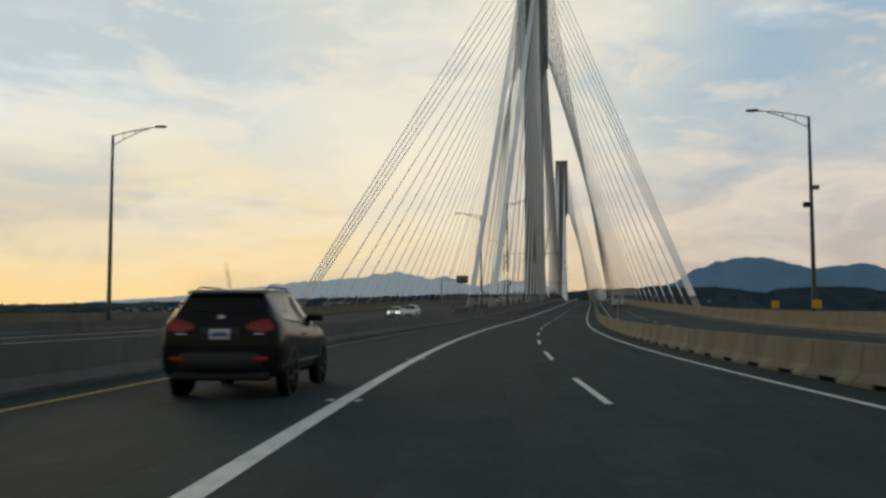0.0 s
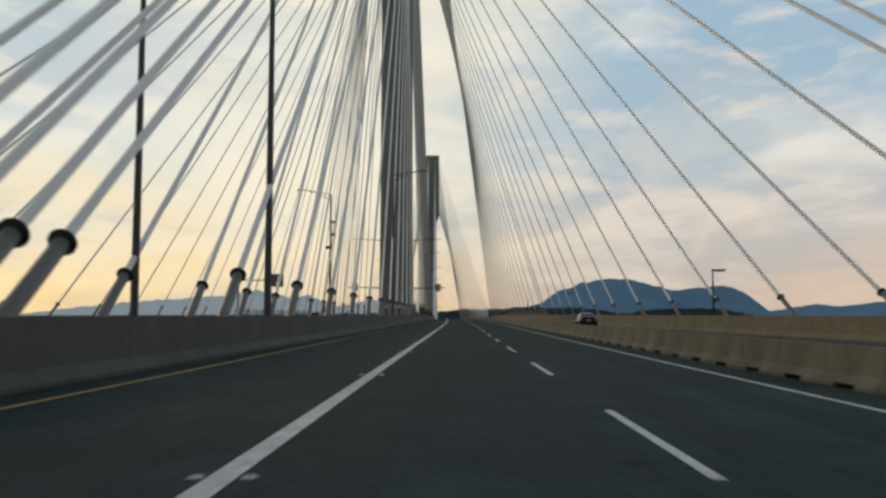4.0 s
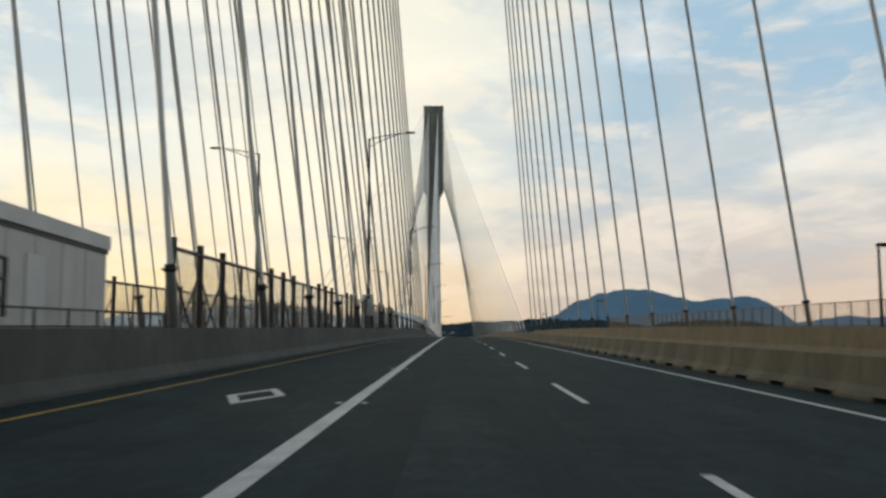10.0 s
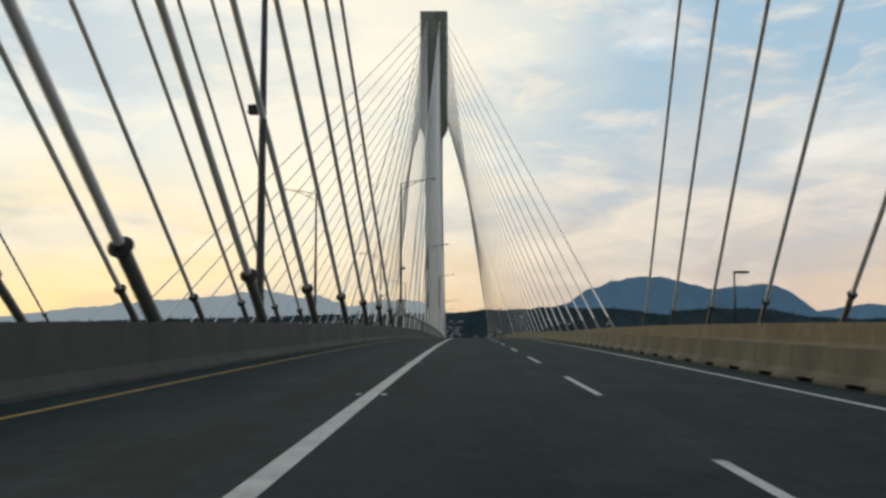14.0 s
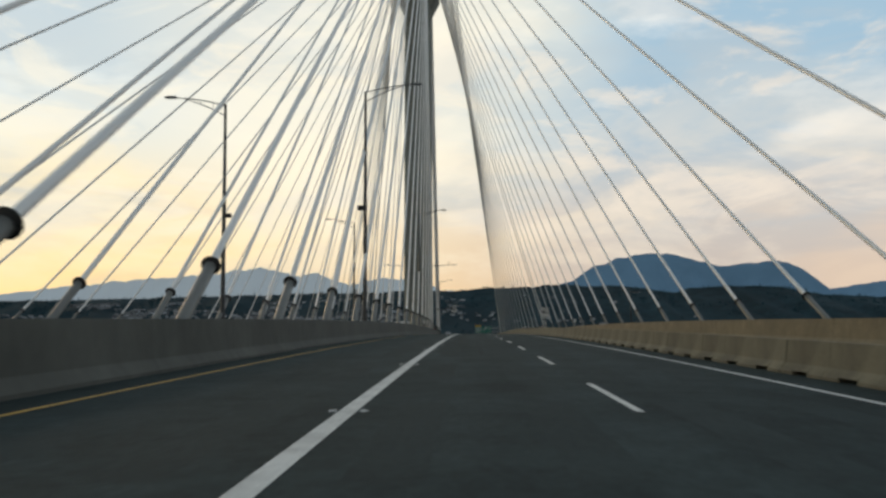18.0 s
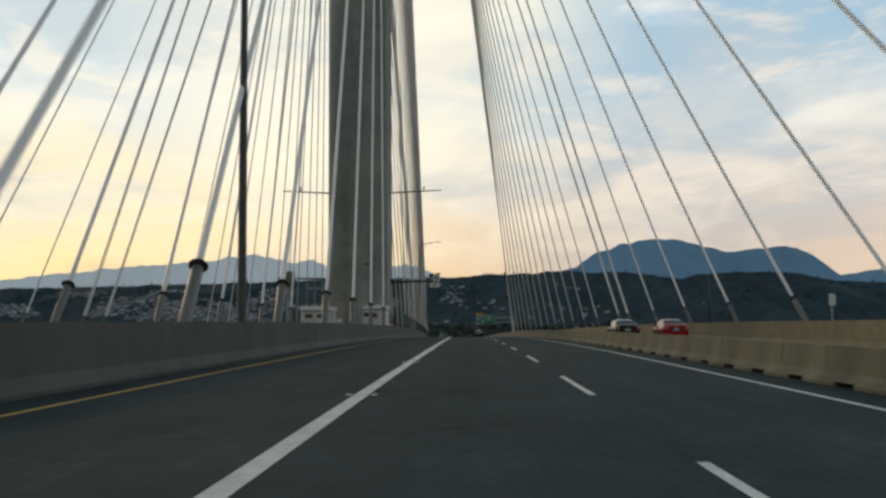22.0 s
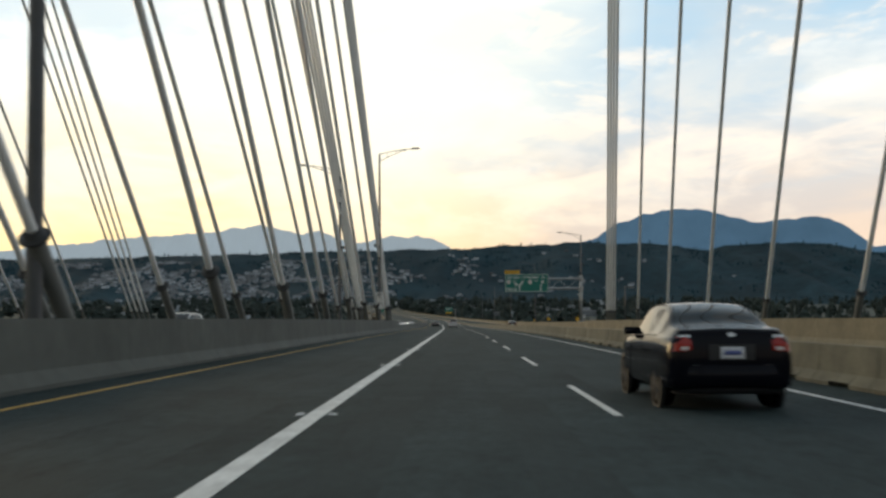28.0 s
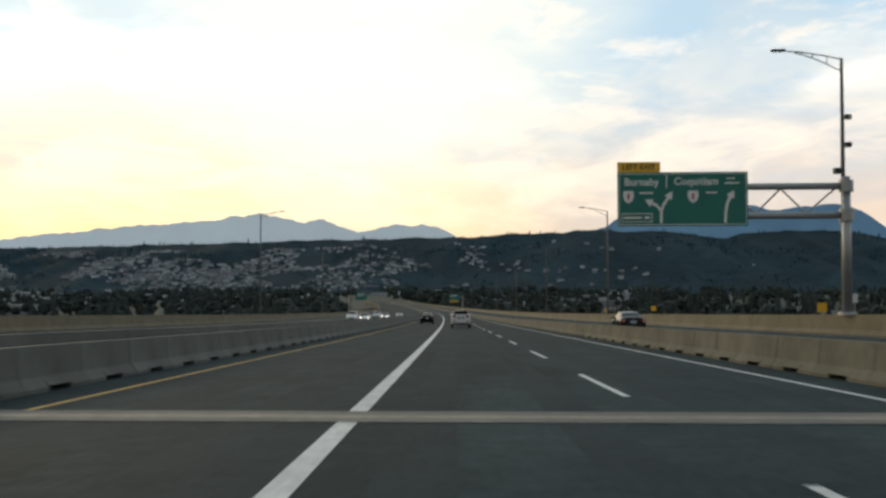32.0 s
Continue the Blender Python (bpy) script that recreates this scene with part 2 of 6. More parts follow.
def part(name, bm, mat, parent=None, label="", smooth=False):
    me = bpy.data.meshes.new(name)
    bm.to_mesh(me)
    bm.free()
    me.materials.append(mat)
    if smooth:
        me.polygons.foreach_set("use_smooth", [True] * len(me.polygons))
    ob = new(name, me)
    ob.parent = parent
    if label:
        tagged(ob, label)
    return ob


def piece(name, me, parent=None, m=None, label=""):
    ob = new(name, me)
    ob.parent = parent
    if m is not None:
        ob.matrix_basis = m
    if label:
        tagged(ob, label)
    return ob


def thing(name, at=(0, 0, 0), rz=0, label="", category="", group="", kind=""):
    ob = new(name)
    ob.empty_display_size = .2
    ob.matrix_basis = pose(*at, 0, 0, rz)
    return tagged(ob, label, category, group, kind)


def box(bm, x0, x1, y0, y1, z0, z1, bevel=0.0, seg=1):
    r = bmesh.ops.create_cube(bm, size=1)
    for v in r["verts"]:
        v.co = Vector(((x0 + x1) / 2 + v.co.x * (x1 - x0), (y0 + y1) / 2 + v.co.y * (y1 - y0), (z0 + z1) / 2 + v.co.z * (z1 - z0)))
    if bevel:
        es = list({e for v in r["verts"] for e in v.link_edges})
        bmesh.ops.bevel(bm, geom=es, offset=bevel, segments=seg, affect="EDGES", profile=.5)
    return bm


def new_box(*a, **k):
    return box(bmesh.new(), *a, **k)


def tube(bm, a, b, r0, r1=None, sides=10, caps=True):
    a, b = Vector(a), Vector(b)
    r = bmesh.ops.create_cone(bm, cap_ends=caps, segments=sides, radius1=r0, radius2=r0 if r1 is None else r1, depth=(b - a).length)
    turn = (b - a).to_track_quat("Z", "Y").to_matrix().to_4x4()
    bmesh.ops.transform(bm, matrix=Matrix.Translation((a + b) / 2) @ turn, verts=r["verts"])
    return bm


def pipe(bm, pts, r, sides=8):
    """One bent pipe through the points."""
    pts = [Vector(p) for p in pts]
    side, rings = None, []
    for i, p in enumerate(pts):
        way = (pts[min(i + 1, len(pts) - 1)] - pts[max(i - 1, 0)]).normalized()
        side = way.orthogonal().normalized() if side is None else (side - way * side.dot(way)).normalized()
        other = way.cross(side)
        rings.append([p + (side * math.cos(2 * math.pi * k / sides) + other * math.sin(2 * math.pi * k / sides)) * r for k in range(sides)])
    return loft(bm, rings)


def loft(bm, rings, close=True, caps=True):
    """Rings of points, each one closed, joined in order."""
    vs = [[bm.verts.new(p) for p in ring] for ring in rings]
    n = len(vs[0])
    for a, b in zip(vs, vs[1:]):
        for i in range(n if close else n - 1):
            bm.faces.new((a[i], a[(i + 1) % n], b[(i + 1) % n], b[i]))
    if caps and close:
        bm.faces.new(vs[0][::-1])
        bm.faces.new(vs[-1])
    bmesh.ops.recalc_face_normals(bm, faces=bm.faces[:])
    return bm


def swept(name, section, y0, y1, step, mat, parent=None, label="", closed=True, kind=""):
    """A section of (x, z) points carried along the road."""
    n = max(2, int(round((y1 - y0) / step)) + 1)
    verts, faces = [], []
    k = len(section)
    for y in np.linspace(y0, y1, n):
        oz = road_z(y)
        verts += [(x + road_x(y, x), float(y), z + oz) for x, z in section]
    for i in range(n - 1):
        for j in range(k if closed else k - 1):
            a, b = i * k + j, i * k + (j + 1) % k
            faces.append((a, b, b + k, a + k))
    if closed:
        faces.append(tuple(range(k))[::-1])
        faces.append(tuple(range((n - 1) * k, n * k)))
    ob = new(name, mesh_from(name, verts, faces, (mat,)))
    ob.parent = parent
    if label:
        tagged(ob, label)
    if kind:
        tagged(ob, kind=kind)
    return ob
# ==== STRUCTURE ====
# ---- the land ----
GRASS = material("valley_floor", (.030, .040, .028), .95, grain=((.004, .3, 4), (.03, .25, 4)))
WATER = material("river_water", (.05, .065, .07), .12, grain=((.01, .2, 3),), bump=.3, bump_scale=.4)
# Distance haze's blue mixed into both colours; conifers lifted for their unlit sides.
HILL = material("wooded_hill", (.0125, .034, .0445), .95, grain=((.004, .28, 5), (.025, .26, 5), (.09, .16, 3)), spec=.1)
WOODS = material("haze_blue_conifers", (.0175, .046, .059), .95, grain=((.02, .3, 3),), spec=.1)
# Blue air before the mountain is put into its base colour and emission.
MOUNT = material("haze_tinted_mountain", (.09, .155, .225), 1.0, grain=((.0016, .16, 5), (.008, .18, 5)), spec=0.0, glow=(.062, .126, .195, .46))
# The range's haze is painted in: pale blue base plus a weak emission.
RANGE = material("haze_glow_range", (.26, .31, .35), 1.0, grain=((.0016, .10, 5), (.006, .08, 5)), spec=0.0, glow=(.285, .335, .365, .62))
HOUSES = material("pale_house_walls", (.29, .315, .34), .9, islands=.8, grain=((.02, .2, 2),))

ground = new("ground", mesh_from("ground", [(-9000, -1500, GROUND), (9000, -1500, GROUND), (9000, 9000, GROUND), (-9000, 9000, GROUND)], [(0, 1, 2, 3)], (GRASS,)))
tagged(ground, "dark green flat valley floor far below the bridge", "ground", kind="structure")
water = new("water", mesh_from("water", [(-9000, 120, GROUND + .5), (9000, -400, GROUND + .5), (9000, 560, GROUND + .5), (-9000, 900, GROUND + .5)], [(0, 1, 2, 3)], (WATER,)))
tagged(water, "broad grey river under the bridge", "river", kind="structure")


def ridge(name, dist, centre_y, shape, mat, label, rough=.05, n=220, deep=500, seed=0.0, category="mountain", tall=1.0):
    """A mountain wall across the view. shape: pairs of side and height along its crest, as shares of dist."""
    verts, faces = [], []
    rows = 9
    ks, hs = shape[0::2], shape[1::2]
    for i in range(n + 1):
        a = ks[0] + (ks[-1] - ks[0]) * i / n
        h = float(np.interp(a, ks, hs)) * tall
        h *= 1 + rough * noise.fractal(Vector((a * 45 + seed, seed, 0)), .8, 2.1, 6)
        k = 1 / math.sqrt(1 + a * a)      # the wall bends round the place
        top = h * dist * k
        for j in range(rows):
            f = j / (rows - 1)
            bulge = noise.fractal(Vector((a * 40, f * 2, seed)), 1, 2, 4) * .14 * math.sin(f * math.pi)
            verts.append((a * dist * k, centre_y + dist * k - deep * (1 - f), GROUND + (top - GROUND) * max(0.0, f ** 1.2 + bulge)))
    for i in range(n):
        for j in range(rows - 1):
            q = i * rows + j
            faces.append((q, q + rows, q + rows + 1, q + 1))
    ob = tagged(new(name, mesh_from(name, verts, faces, (mat,), smooth=True)), label, category, kind="structure")
    return ob, verts, rows


EYE0 = 560   # the middle of the bridge, round which the hills stand
RANGE_SHAPE = (-.85, .012, -.70, .018, -.62, .026, -.55, .029, -.49, .033, -.43, .040, -.37, .0458, -.30, .051, -.262, .0535, -.24, .0575, -.218, .0595, -.20, .0545, -.176, .0490, -.165, .0535, -.157, .0540, -.145, .0475,
               -.125, .0410, -.108, .0440, -.0885, .0500, -.074, .0460, -.062, .0490, -.045, .0440, -.03, .036, .02, .030, .06, .022)
MOUNT_SHAPE = (.060, .028, .095, .042, .110, .0460, .130, .0600, .155, .0690, .185, .0740, .205, .0735, .232, .0680, .262, .0600, .285, .0625, .310, .0665, .330, .0640, .350, .0540,
               .372, .0360, .395, .0400, .425, .0440, .46, .0420, .50, .0470, .58, .050, .70, .04)
HILL_SHAPE = (-.85, .022, -.55, .026, -.40, .0275, -.30, .0300, -.22, .0315, -.10, .0335, .0, .0365, .06, .0400, .12, .0405, .17, .0385, .195, .0350, .215, .0325, .228, .0370, .28, .0395, .33, .0370, .37, .0300, .50, .026, .85, .022)
ridge("backdrop_range", 4360, EYE0, RANGE_SHAPE, RANGE, "mountain range along the horizon, its haze painted in as pale blue glow", .05, 520, 250, 4.2)
ridge("backdrop_mountain", 4200, EYE0, MOUNT_SHAPE, MOUNT, "broad flat-topped mountain beyond the valley, tinted and glowing haze blue", .03, 240, 260, 11.0, tall=.985)
HILL_OB, HILL_V, HILL_ROWS = ridge("wooded_hill", 3500, EYE0, HILL_SHAPE, HILL, "dark wooded hillside, coloured haze blue, with a suburb on its slope", .05, 260, 900, 7.7, category="hill")


# ---- decks ----
EDGE_L, EDGE_R = -7.95, 18.8


def mirrored(x):
    return 2 * AXIS - x


DECK_END = 2300
for side in (0, 1):
    def at_x(x, s=side):
        return mirrored(x) if s else x
    a, b = at_x(EDGE_L), at_x(EDGE_R)
    lo, hi = min(a, b), max(a, b)
    nm = "road" if side == 0 else "opposite_road"
    road = swept(nm, [(lo, 0), (hi, 0)], -120, DECK_END, 4, ASPHALT, closed=False)
    tagged(road, "worn dark grey asphalt carriageway of the bridge", "road", kind="structure")
    deck = swept("deck_slab", [(lo + .02, -.03), (hi - .02, -.03), (hi - .02, -.5), (hi - 1.4, -2.4), (lo + 1.4, -2.4), (lo + .02, -.5)], -120, DECK_END, 10, PARAPET)
    tagged(deck, "pale concrete bridge deck slab with deep edge girders", "bridge deck", kind="structure")

WALL_H = 1.25
# parapets: tall safety-shaped concrete walls; the low barrier between the lanes of one deck
PARA = ((0, -.02), (0, .08), (.18, .33), (.24, WALL_H), (.45, WALL_H), (.45, -.02))


def wall_section(x, face, shape=PARA):
    return [(x + face * px, pz) for px, pz in shape]


JOINTS = (113.5, 971.7)   # the two ends of the cable-stayed bridge
IN_WALL, LOW_WALL, OUT_WALL = -6.93, 7.06, 17.2


parapets = []
for nm, x, face, text in (("parapet_inner", IN_WALL, -1, "tall weathered concrete parapet along the inner deck edge"),
                          ("parapet_outer", OUT_WALL, 1, "tall sunset-tinted tan concrete parapet along the outer deck edge"),
                          ("opposite_parapet_inner", mirrored(IN_WALL), 1, "tall concrete parapet of the opposite carriageway"),
                          ("opposite_parapet_outer", mirrored(OUT_WALL), -1, "far concrete parapet of the opposite carriageway")):
    inner = "inner" in nm
    w = swept(nm, wall_section(x, face), JOINTS[0] if inner else -120, JOINTS[1] if inner else DECK_END, 10, PARAPET if inner else CONCRETE)
    tagged(w, text, "parapet", kind="structure")
    parapets.append(w)

# the narrow open joints between the parapets' cast lengths
GAP = material("joint_shadow_gap", (.045, .044, .040), .95, grain=((3, .3, 3),))


def joint_strip(face):
    sec = [(px - .003 * (1 if i < 4 else -1), pz + (.003 if pz > .3 else 0)) for i, (px, pz) in enumerate(PARA)]
    v = [(face * px, y, pz) for y in (-.012, .012) for px, pz in sec[:5]]
    return mesh_from("joint_strip", v, [(i, i + 1, i + 6, i + 5) for i in range(4)], (GAP,))


for w, x, face, y0, y1 in ((parapets[0], IN_WALL, -1, 121, 968), (parapets[1], OUT_WALL, 1, 20, 1180)):
    strip = joint_strip(face)
    y = y0
    while y < y1:
        piece("joint_strip", strip, w, Matrix.Translation(on_road(x, y)) @ along(x, y))
        y += 7.6 if face < 0 else 11.4

# precast barrier units, 2.6 m long, each with one long drain slot at its foot
LOW = ((0, .0), (0, .07), (.14, .24), (.20, .745), (.38, .745), (.44, .24), (.58, .07), (.58, 0))
UNIT_LONG, SLOT, SLOT_H = 2.6, .90, .095


def unit_rings():
    """The unit's cross-sections along its length: the foot is cut away over the slot, the ends are chamfered."""
    e = UNIT_LONG / 2 - .005
    def ring(y, drop, inset=0.0):
        out = []
        for px, pz in LOW:
            x = px + (inset if px < .29 else -inset)
            out.append((x, y, SLOT_H if drop and pz < SLOT_H else pz - (inset if pz > .5 else 0)))
        return out
    return [ring(-e, 0, .018), ring(.02 - e, 0), ring(-SLOT / 2, 0), ring(-SLOT / 2, 1), ring(SLOT / 2, 1), ring(SLOT / 2, 0), ring(e - .02, 0), ring(e, 0, .018)]


def barrier_unit(mat):
    bm = loft(bmesh.new(), unit_rings())
    me = bpy.data.meshes.new("barrier_unit")
    bm.to_mesh(me)
    bm.free()
    me.materials.append(mat)
    return me


UNIT, UNIT_GREY = barrier_unit(WEATHERED), barrier_unit(PARAPET)


def barrier_row(name, x, y0, y1, label, unit=UNIT):
    """Up to 300 units as pieces; the rest of the row as one mesh."""
    top = tagged(new(name), label, "barrier", kind="structure")
    n = int((y1 - y0) / UNIT_LONG)
    rest_v, rest_f = [], []
    base_v = [tuple(v.co) for v in unit.vertices]
    base_f = [tuple(p.vertices) for p in unit.polygons]
    for i in range(n):
        q = y0 + (i + .5) * UNIT_LONG
        sway = .006 * math.sin(i * 2.3) + .004 * math.sin(i * 5.1)
        m = Matrix.Translation(on_road(x + sway, q, .002)) @ along(x, q)
        if i < 300:
            piece("barrier_unit", unit, top, m)
        else:
            k = len(rest_v)
            rest_v += [tuple(m @ Vector(v)) for v in base_v]
            rest_f += [tuple(j + k for j in f) for f in base_f]
    if rest_v:
        ob = new("barrier_units_beyond", mesh_from("barrier_units_beyond", rest_v, rest_f, tuple(unit.materials)))
        ob.parent = top
        tagged(ob, kind="stuff")
    return top


barrier_row("barrier_low", LOW_WALL, -60, 1240, "low precast sunset-tinted tan concrete barrier with drain slots at its foot")
barrier_row("barrier_inner_after", IN_WALL - .58, JOINTS[1] + .3, 1240, "low precast grey concrete barrier along the inner edge past the bridge", UNIT_GREY)
for nm, x, y0, y1 in (("barrier_inner_before", IN_WALL - .58, -120, JOINTS[0] - 8.2), ("opposite_barrier_before", mirrored(IN_WALL), -120, JOINTS[0] - 8.2),
                      ("barrier_inner_far", IN_WALL - .58, 1242, DECK_END), ("opposite_barrier_after", mirrored(IN_WALL), JOINTS[1] + .2, DECK_END)):
    tagged(swept(nm, [(x + px, pz * 1.10) for px, pz in LOW], y0, y1, 10, PARAPET), "weathered low concrete barrier along the inner road edge", "barrier", kind="structure")
for x, face in ((IN_WALL, -1), (mirrored(IN_WALL), 1)):   # the low barrier climbs to the tall parapet
    low = [(0, -.02), (0, .08), (.14, .26), (.20, .81), (.38, .81), (.50, -.02)]
    rings = []
    for y, f in ((JOINTS[0] - 8.15, 0.0), (JOINTS[0] - 6.9, 0.0), (JOINTS[0] - 4.3, 1.0), (JOINTS[0] - .25, 1.0)):
        rings.append([on_road(x + face * (a[0] + (b[0] - a[0]) * f), y, a[1] + (b[1] - a[1]) * f) for a, b in zip(low, PARA)])
    ramp = part("parapet_end", loft(bmesh.new(), rings), PARAPET)
    tagged(ramp, "weathered concrete wall end that climbs from the low barrier to the tall parapet", "parapet", kind="structure")
tagged(swept("opposite_barrier_mid", [(mirrored(12.5) + px, pz) for px, pz in LOW], -120, JOINTS[0], 10, PARAPET), "low concrete barrier between the opposite lanes", "barrier", kind="structure")
swept_far = swept("barrier_low_far", [(LOW_WALL + px, pz) for px, pz in LOW], 1242, DECK_END, 20, WEATHERED)
tagged(swept_far, "far stretch of the low sunset-tinted tan concrete barrier", "barrier", kind="structure")

# ---- painted lines ----
LINE_L, DASH_X, LINE_R, YELLOW = -1.5, 2.36, 5.99, -5.88


def stripe(name, x, w, y0, y1, mat, label, z=.006, step=4):
    ob = swept(name, [(x - w / 2, z), (x + w / 2, z)], y0, y1, step, mat, closed=False)
    return tagged(ob, label, "road marking", kind="structure")


stripe("line_solid", LINE_L, .24, -100, DECK_END, WHITEPAINT, "broad solid white line beside the carpool lane")
stripe("line_edge", LINE_R, .13, -100, DECK_END, WHITEPAINT, "solid white edge line by the low barrier")
stripe("line_yellow", YELLOW, .12, -100, DECK_END, YELLOWPAINT, "worn yellow edge line by the tall parapet")
stripe("line_outer", 8.9, .13, -100, DECK_END, WHITEPAINT, "white edge line of the outer lanes")
stripe("line_outer_far", 16.2, .13, -100, DECK_END, WHITEPAINT, "white edge line by the outer parapet")
DASH_PERIOD, DASH_START, DASH_LONG = 13.122, 3.67, 5.50
dash_me = mesh_from("lane_dash", [(-.06, 0, 0), (.06, 0, 0), (.06, DASH_LONG, 0), (-.06, DASH_LONG, 0)], [(0, 1, 2, 3)], (WHITEPAINT,))
for nm, x, text in (("lane_dashes", DASH_X, "broken white lane line"), ("lane_dashes_outer", 12.55, "broken white lane line of the outer lanes")):
    top = tagged(new(nm), text, "road marking", kind="structure")
    for i in range(-8, 105):
        y = DASH_START + i * DASH_PERIOD
        piece("lane_dash", dash_me, top, Matrix.Translation(on_road(x, y, .007)) @ along(x, y + 2.7))

# ---- pylons ----
TOP, HEAD = 121.3, 78.5
LIFTLINE = material("concrete_lift_line", (.22, .225, .21), .9, grain=((.5, .3, 4), (3, .2, 4)))


def section(hx, hy, z, c=.5):
    return [(-hx + c, -hy, z), (hx - c, -hy, z), (hx, -hy + c, z), (hx, hy - c, z), (hx - c, hy, z), (-hx + c, hy, z), (-hx, hy - c, z), (-hx, -hy + c, z)]


for ty in TOWERS:
    z0 = road_z(ty)
    tw = thing("bridge_pylon", (MID, ty, z0), label="tall tapering grey concrete pylon with a wider anchor head", category="pylon", group="pylons of the bridge")
    bm = loft(bmesh.new(), [section(5.5, 6.5, GROUND - z0 - 1), section(4.2, 5.0, -8), section(3.2, 4.0, -1), section(3.1, 4.0, 20), section(3.0, 3.9, HEAD + 1)])
    part("shaft", bm, TOWERSTONE, tw)
    bm = loft(bmesh.new(), [section(3.0, 3.4, HEAD - 3), section(4.9, 4.4, HEAD + 1), section(4.9, 4.4, TOP)])
    part("anchor_head", bm, TOWERSTONE, tw)
    for k in range(17):      # lines between the lifts of concrete
        z = 2.4 + 4.55 * k
        hx, hy = np.interp(z, (-1, 20, HEAD), (3.2, 3.1, 3.0)) + .004, np.interp(z, (-1, 20, HEAD), (4.0, 4.0, 3.9)) + .004
        part("lift_line", loft(bmesh.new(), [section(hx, hy, z - .02), section(hx, hy, z + .02)], caps=False), LIFTLINE, tw)
    part("cap", new_box(-5.0, 5.0, -4.5, 4.5, TOP, TOP + .5, bevel=.1), TOWERSTONE, tw)

# ---- stay cables ----
IN_PLANE, OUT_PLANE = -7.55, 18.4
PLANES = ((IN_PLANE, 2.2), (OUT_PLANE, 4.3), (mirrored(IN_PLANE), -2.2), (mirrored(OUT_PLANE), -4.3))
# first cable's distance from the pylon and the spacing, for the inner and the outer planes of each fan
FANS = {(0, -1): ((18.5, 13.05), (20.0, 13.05)), (0, 1): ((22.0, 12.9), (18.8, 12.95)), (1, -1): ((17.2, 12.93), (17.2, 13.12)), (1, 1): ((21.5, 13.05), (20.4, 13.05))}


def stay(px, tx, ty, d, sign, k, n):
    y = ty + sign * d
    foot = Vector(on_road(px, y, .35))
    far_out = px in (OUT_PLANE, mirrored(OUT_PLANE))
    h = HEAD + 5 + (TOP - HEAD - 8) * (k / (n - 1)) ** (1.8 if far_out else 1.3)
    head = Vector((MID + tx, ty + sign * 3.6, road_z(ty) + h))
    way = (head - foot).normalized()
    L = (head - foot).length
    top = thing("stay_cable", foot, label="white sheathed stay cable on a grey pipe with a black collar", category="cable", group="stay cables of the bridge")
    turn = way.to_track_quat("Z", "Y").to_matrix().to_4x4()
    near = min(1.0, d / 90)
    pl = (2.1 if far_out else 2.5) / way.z         # the collars of one plane stand at one height over the deck
    thin = .64 + .36 * min(1.0, d / 150)
    fat = .76 + .24 * near
    fat *= .78 if far_out else 1.0
    thin *= .88 if far_out else 1.0
    piece("sheath", TUBE["sheath"], top, turn @ Matrix.Diagonal((thin, thin, L, 1)))
    piece("anchor_pipe", TUBE["pipe"], top, turn @ Matrix.Diagonal((fat, fat, pl, 1)))
    piece("collar", TUBE["collar"], top, turn @ Matrix.Translation((0, 0, pl)) @ Matrix.Diagonal((fat, fat, fat, 1)))
    piece("base_plate", TUBE["plate"], top)


def unit_tube(name, r, mat, z0=0.0, z1=1.0, sides=10):
    bm = tube(bmesh.new(), (0, 0, z0), (0, 0, z1), r, sides=sides)
    me = bpy.data.meshes.new(name)
    bm.to_mesh(me)
    bm.free()
    me.materials.append(mat)
    me.polygons.foreach_set("use_smooth", [len(p.vertices) == 4 for p in me.polygons])
    return me


def turned(name, profile, mat, sides=14, smooth=True):
    """A body of revolution: (radius, z) points."""
    bm = bmesh.new()
    loft(bm, [[(r * math.cos(2 * math.pi * i / sides), r * math.sin(2 * math.pi * i / sides), z) for i in range(sides)] for r, z in profile])
    me = bpy.data.meshes.new(name)
    bm.to_mesh(me)
    bm.free()
    me.materials.append(mat)
    if smooth:
        me.polygons.foreach_set("use_smooth", [len(p.vertices) == 4 for p in me.polygons])
    return me


TUBE = {"sheath": unit_tube("sheath", .125, SHEATH), "pipe": unit_tube("anchor_pipe", .185, ANCHOR, -.25, 1),
        "collar": turned("collar", ((.19, -.09), (.20, -.028), (.295, -.024), (.305, -.012), (.305, .018), (.295, .026), (.20, .03), (.185, .15), (.13, .18)), COLLAR),
        "plate": turned("base_plate", ((.40, -.36), (.40, -.30), (.30, -.26), (.26, -.1)), ANCHOR)}
for n_tower, ty in enumerate(TOWERS):
    for sign in (-1, 1):
        side_span = (sign < 0) == (n_tower == 0)
        for px, tx in PLANES:
            outer = abs(px - MID) > 20
            d0, gap = FANS[n_tower, sign][outer]
            ds = [d0 + gap * k for k in range(12 if side_span else 17)]
            if side_span:               # four anchored close together at the bridge's end
                last = 172.5 if px == OUT_PLANE and sign < 0 else 177.8
                if sign > 0 and not outer:
                    last = 179.4
                    if px < AXIS:       # the opposite deck has one cable more there
                        ds, last = ds + [176.5], 180.8
                ds += [last + (1.7 if outer or sign > 0 else 2.1) * k for k in range(4)]
            for k, d in enumerate(ds):
                stay(px, tx, ty, d, sign, k, len(ds))
            if outer:                   # a close pair beside the pylon
                for d in (2.7, 3.25):
                    stay(px, tx, ty, d, sign, 0, 17)
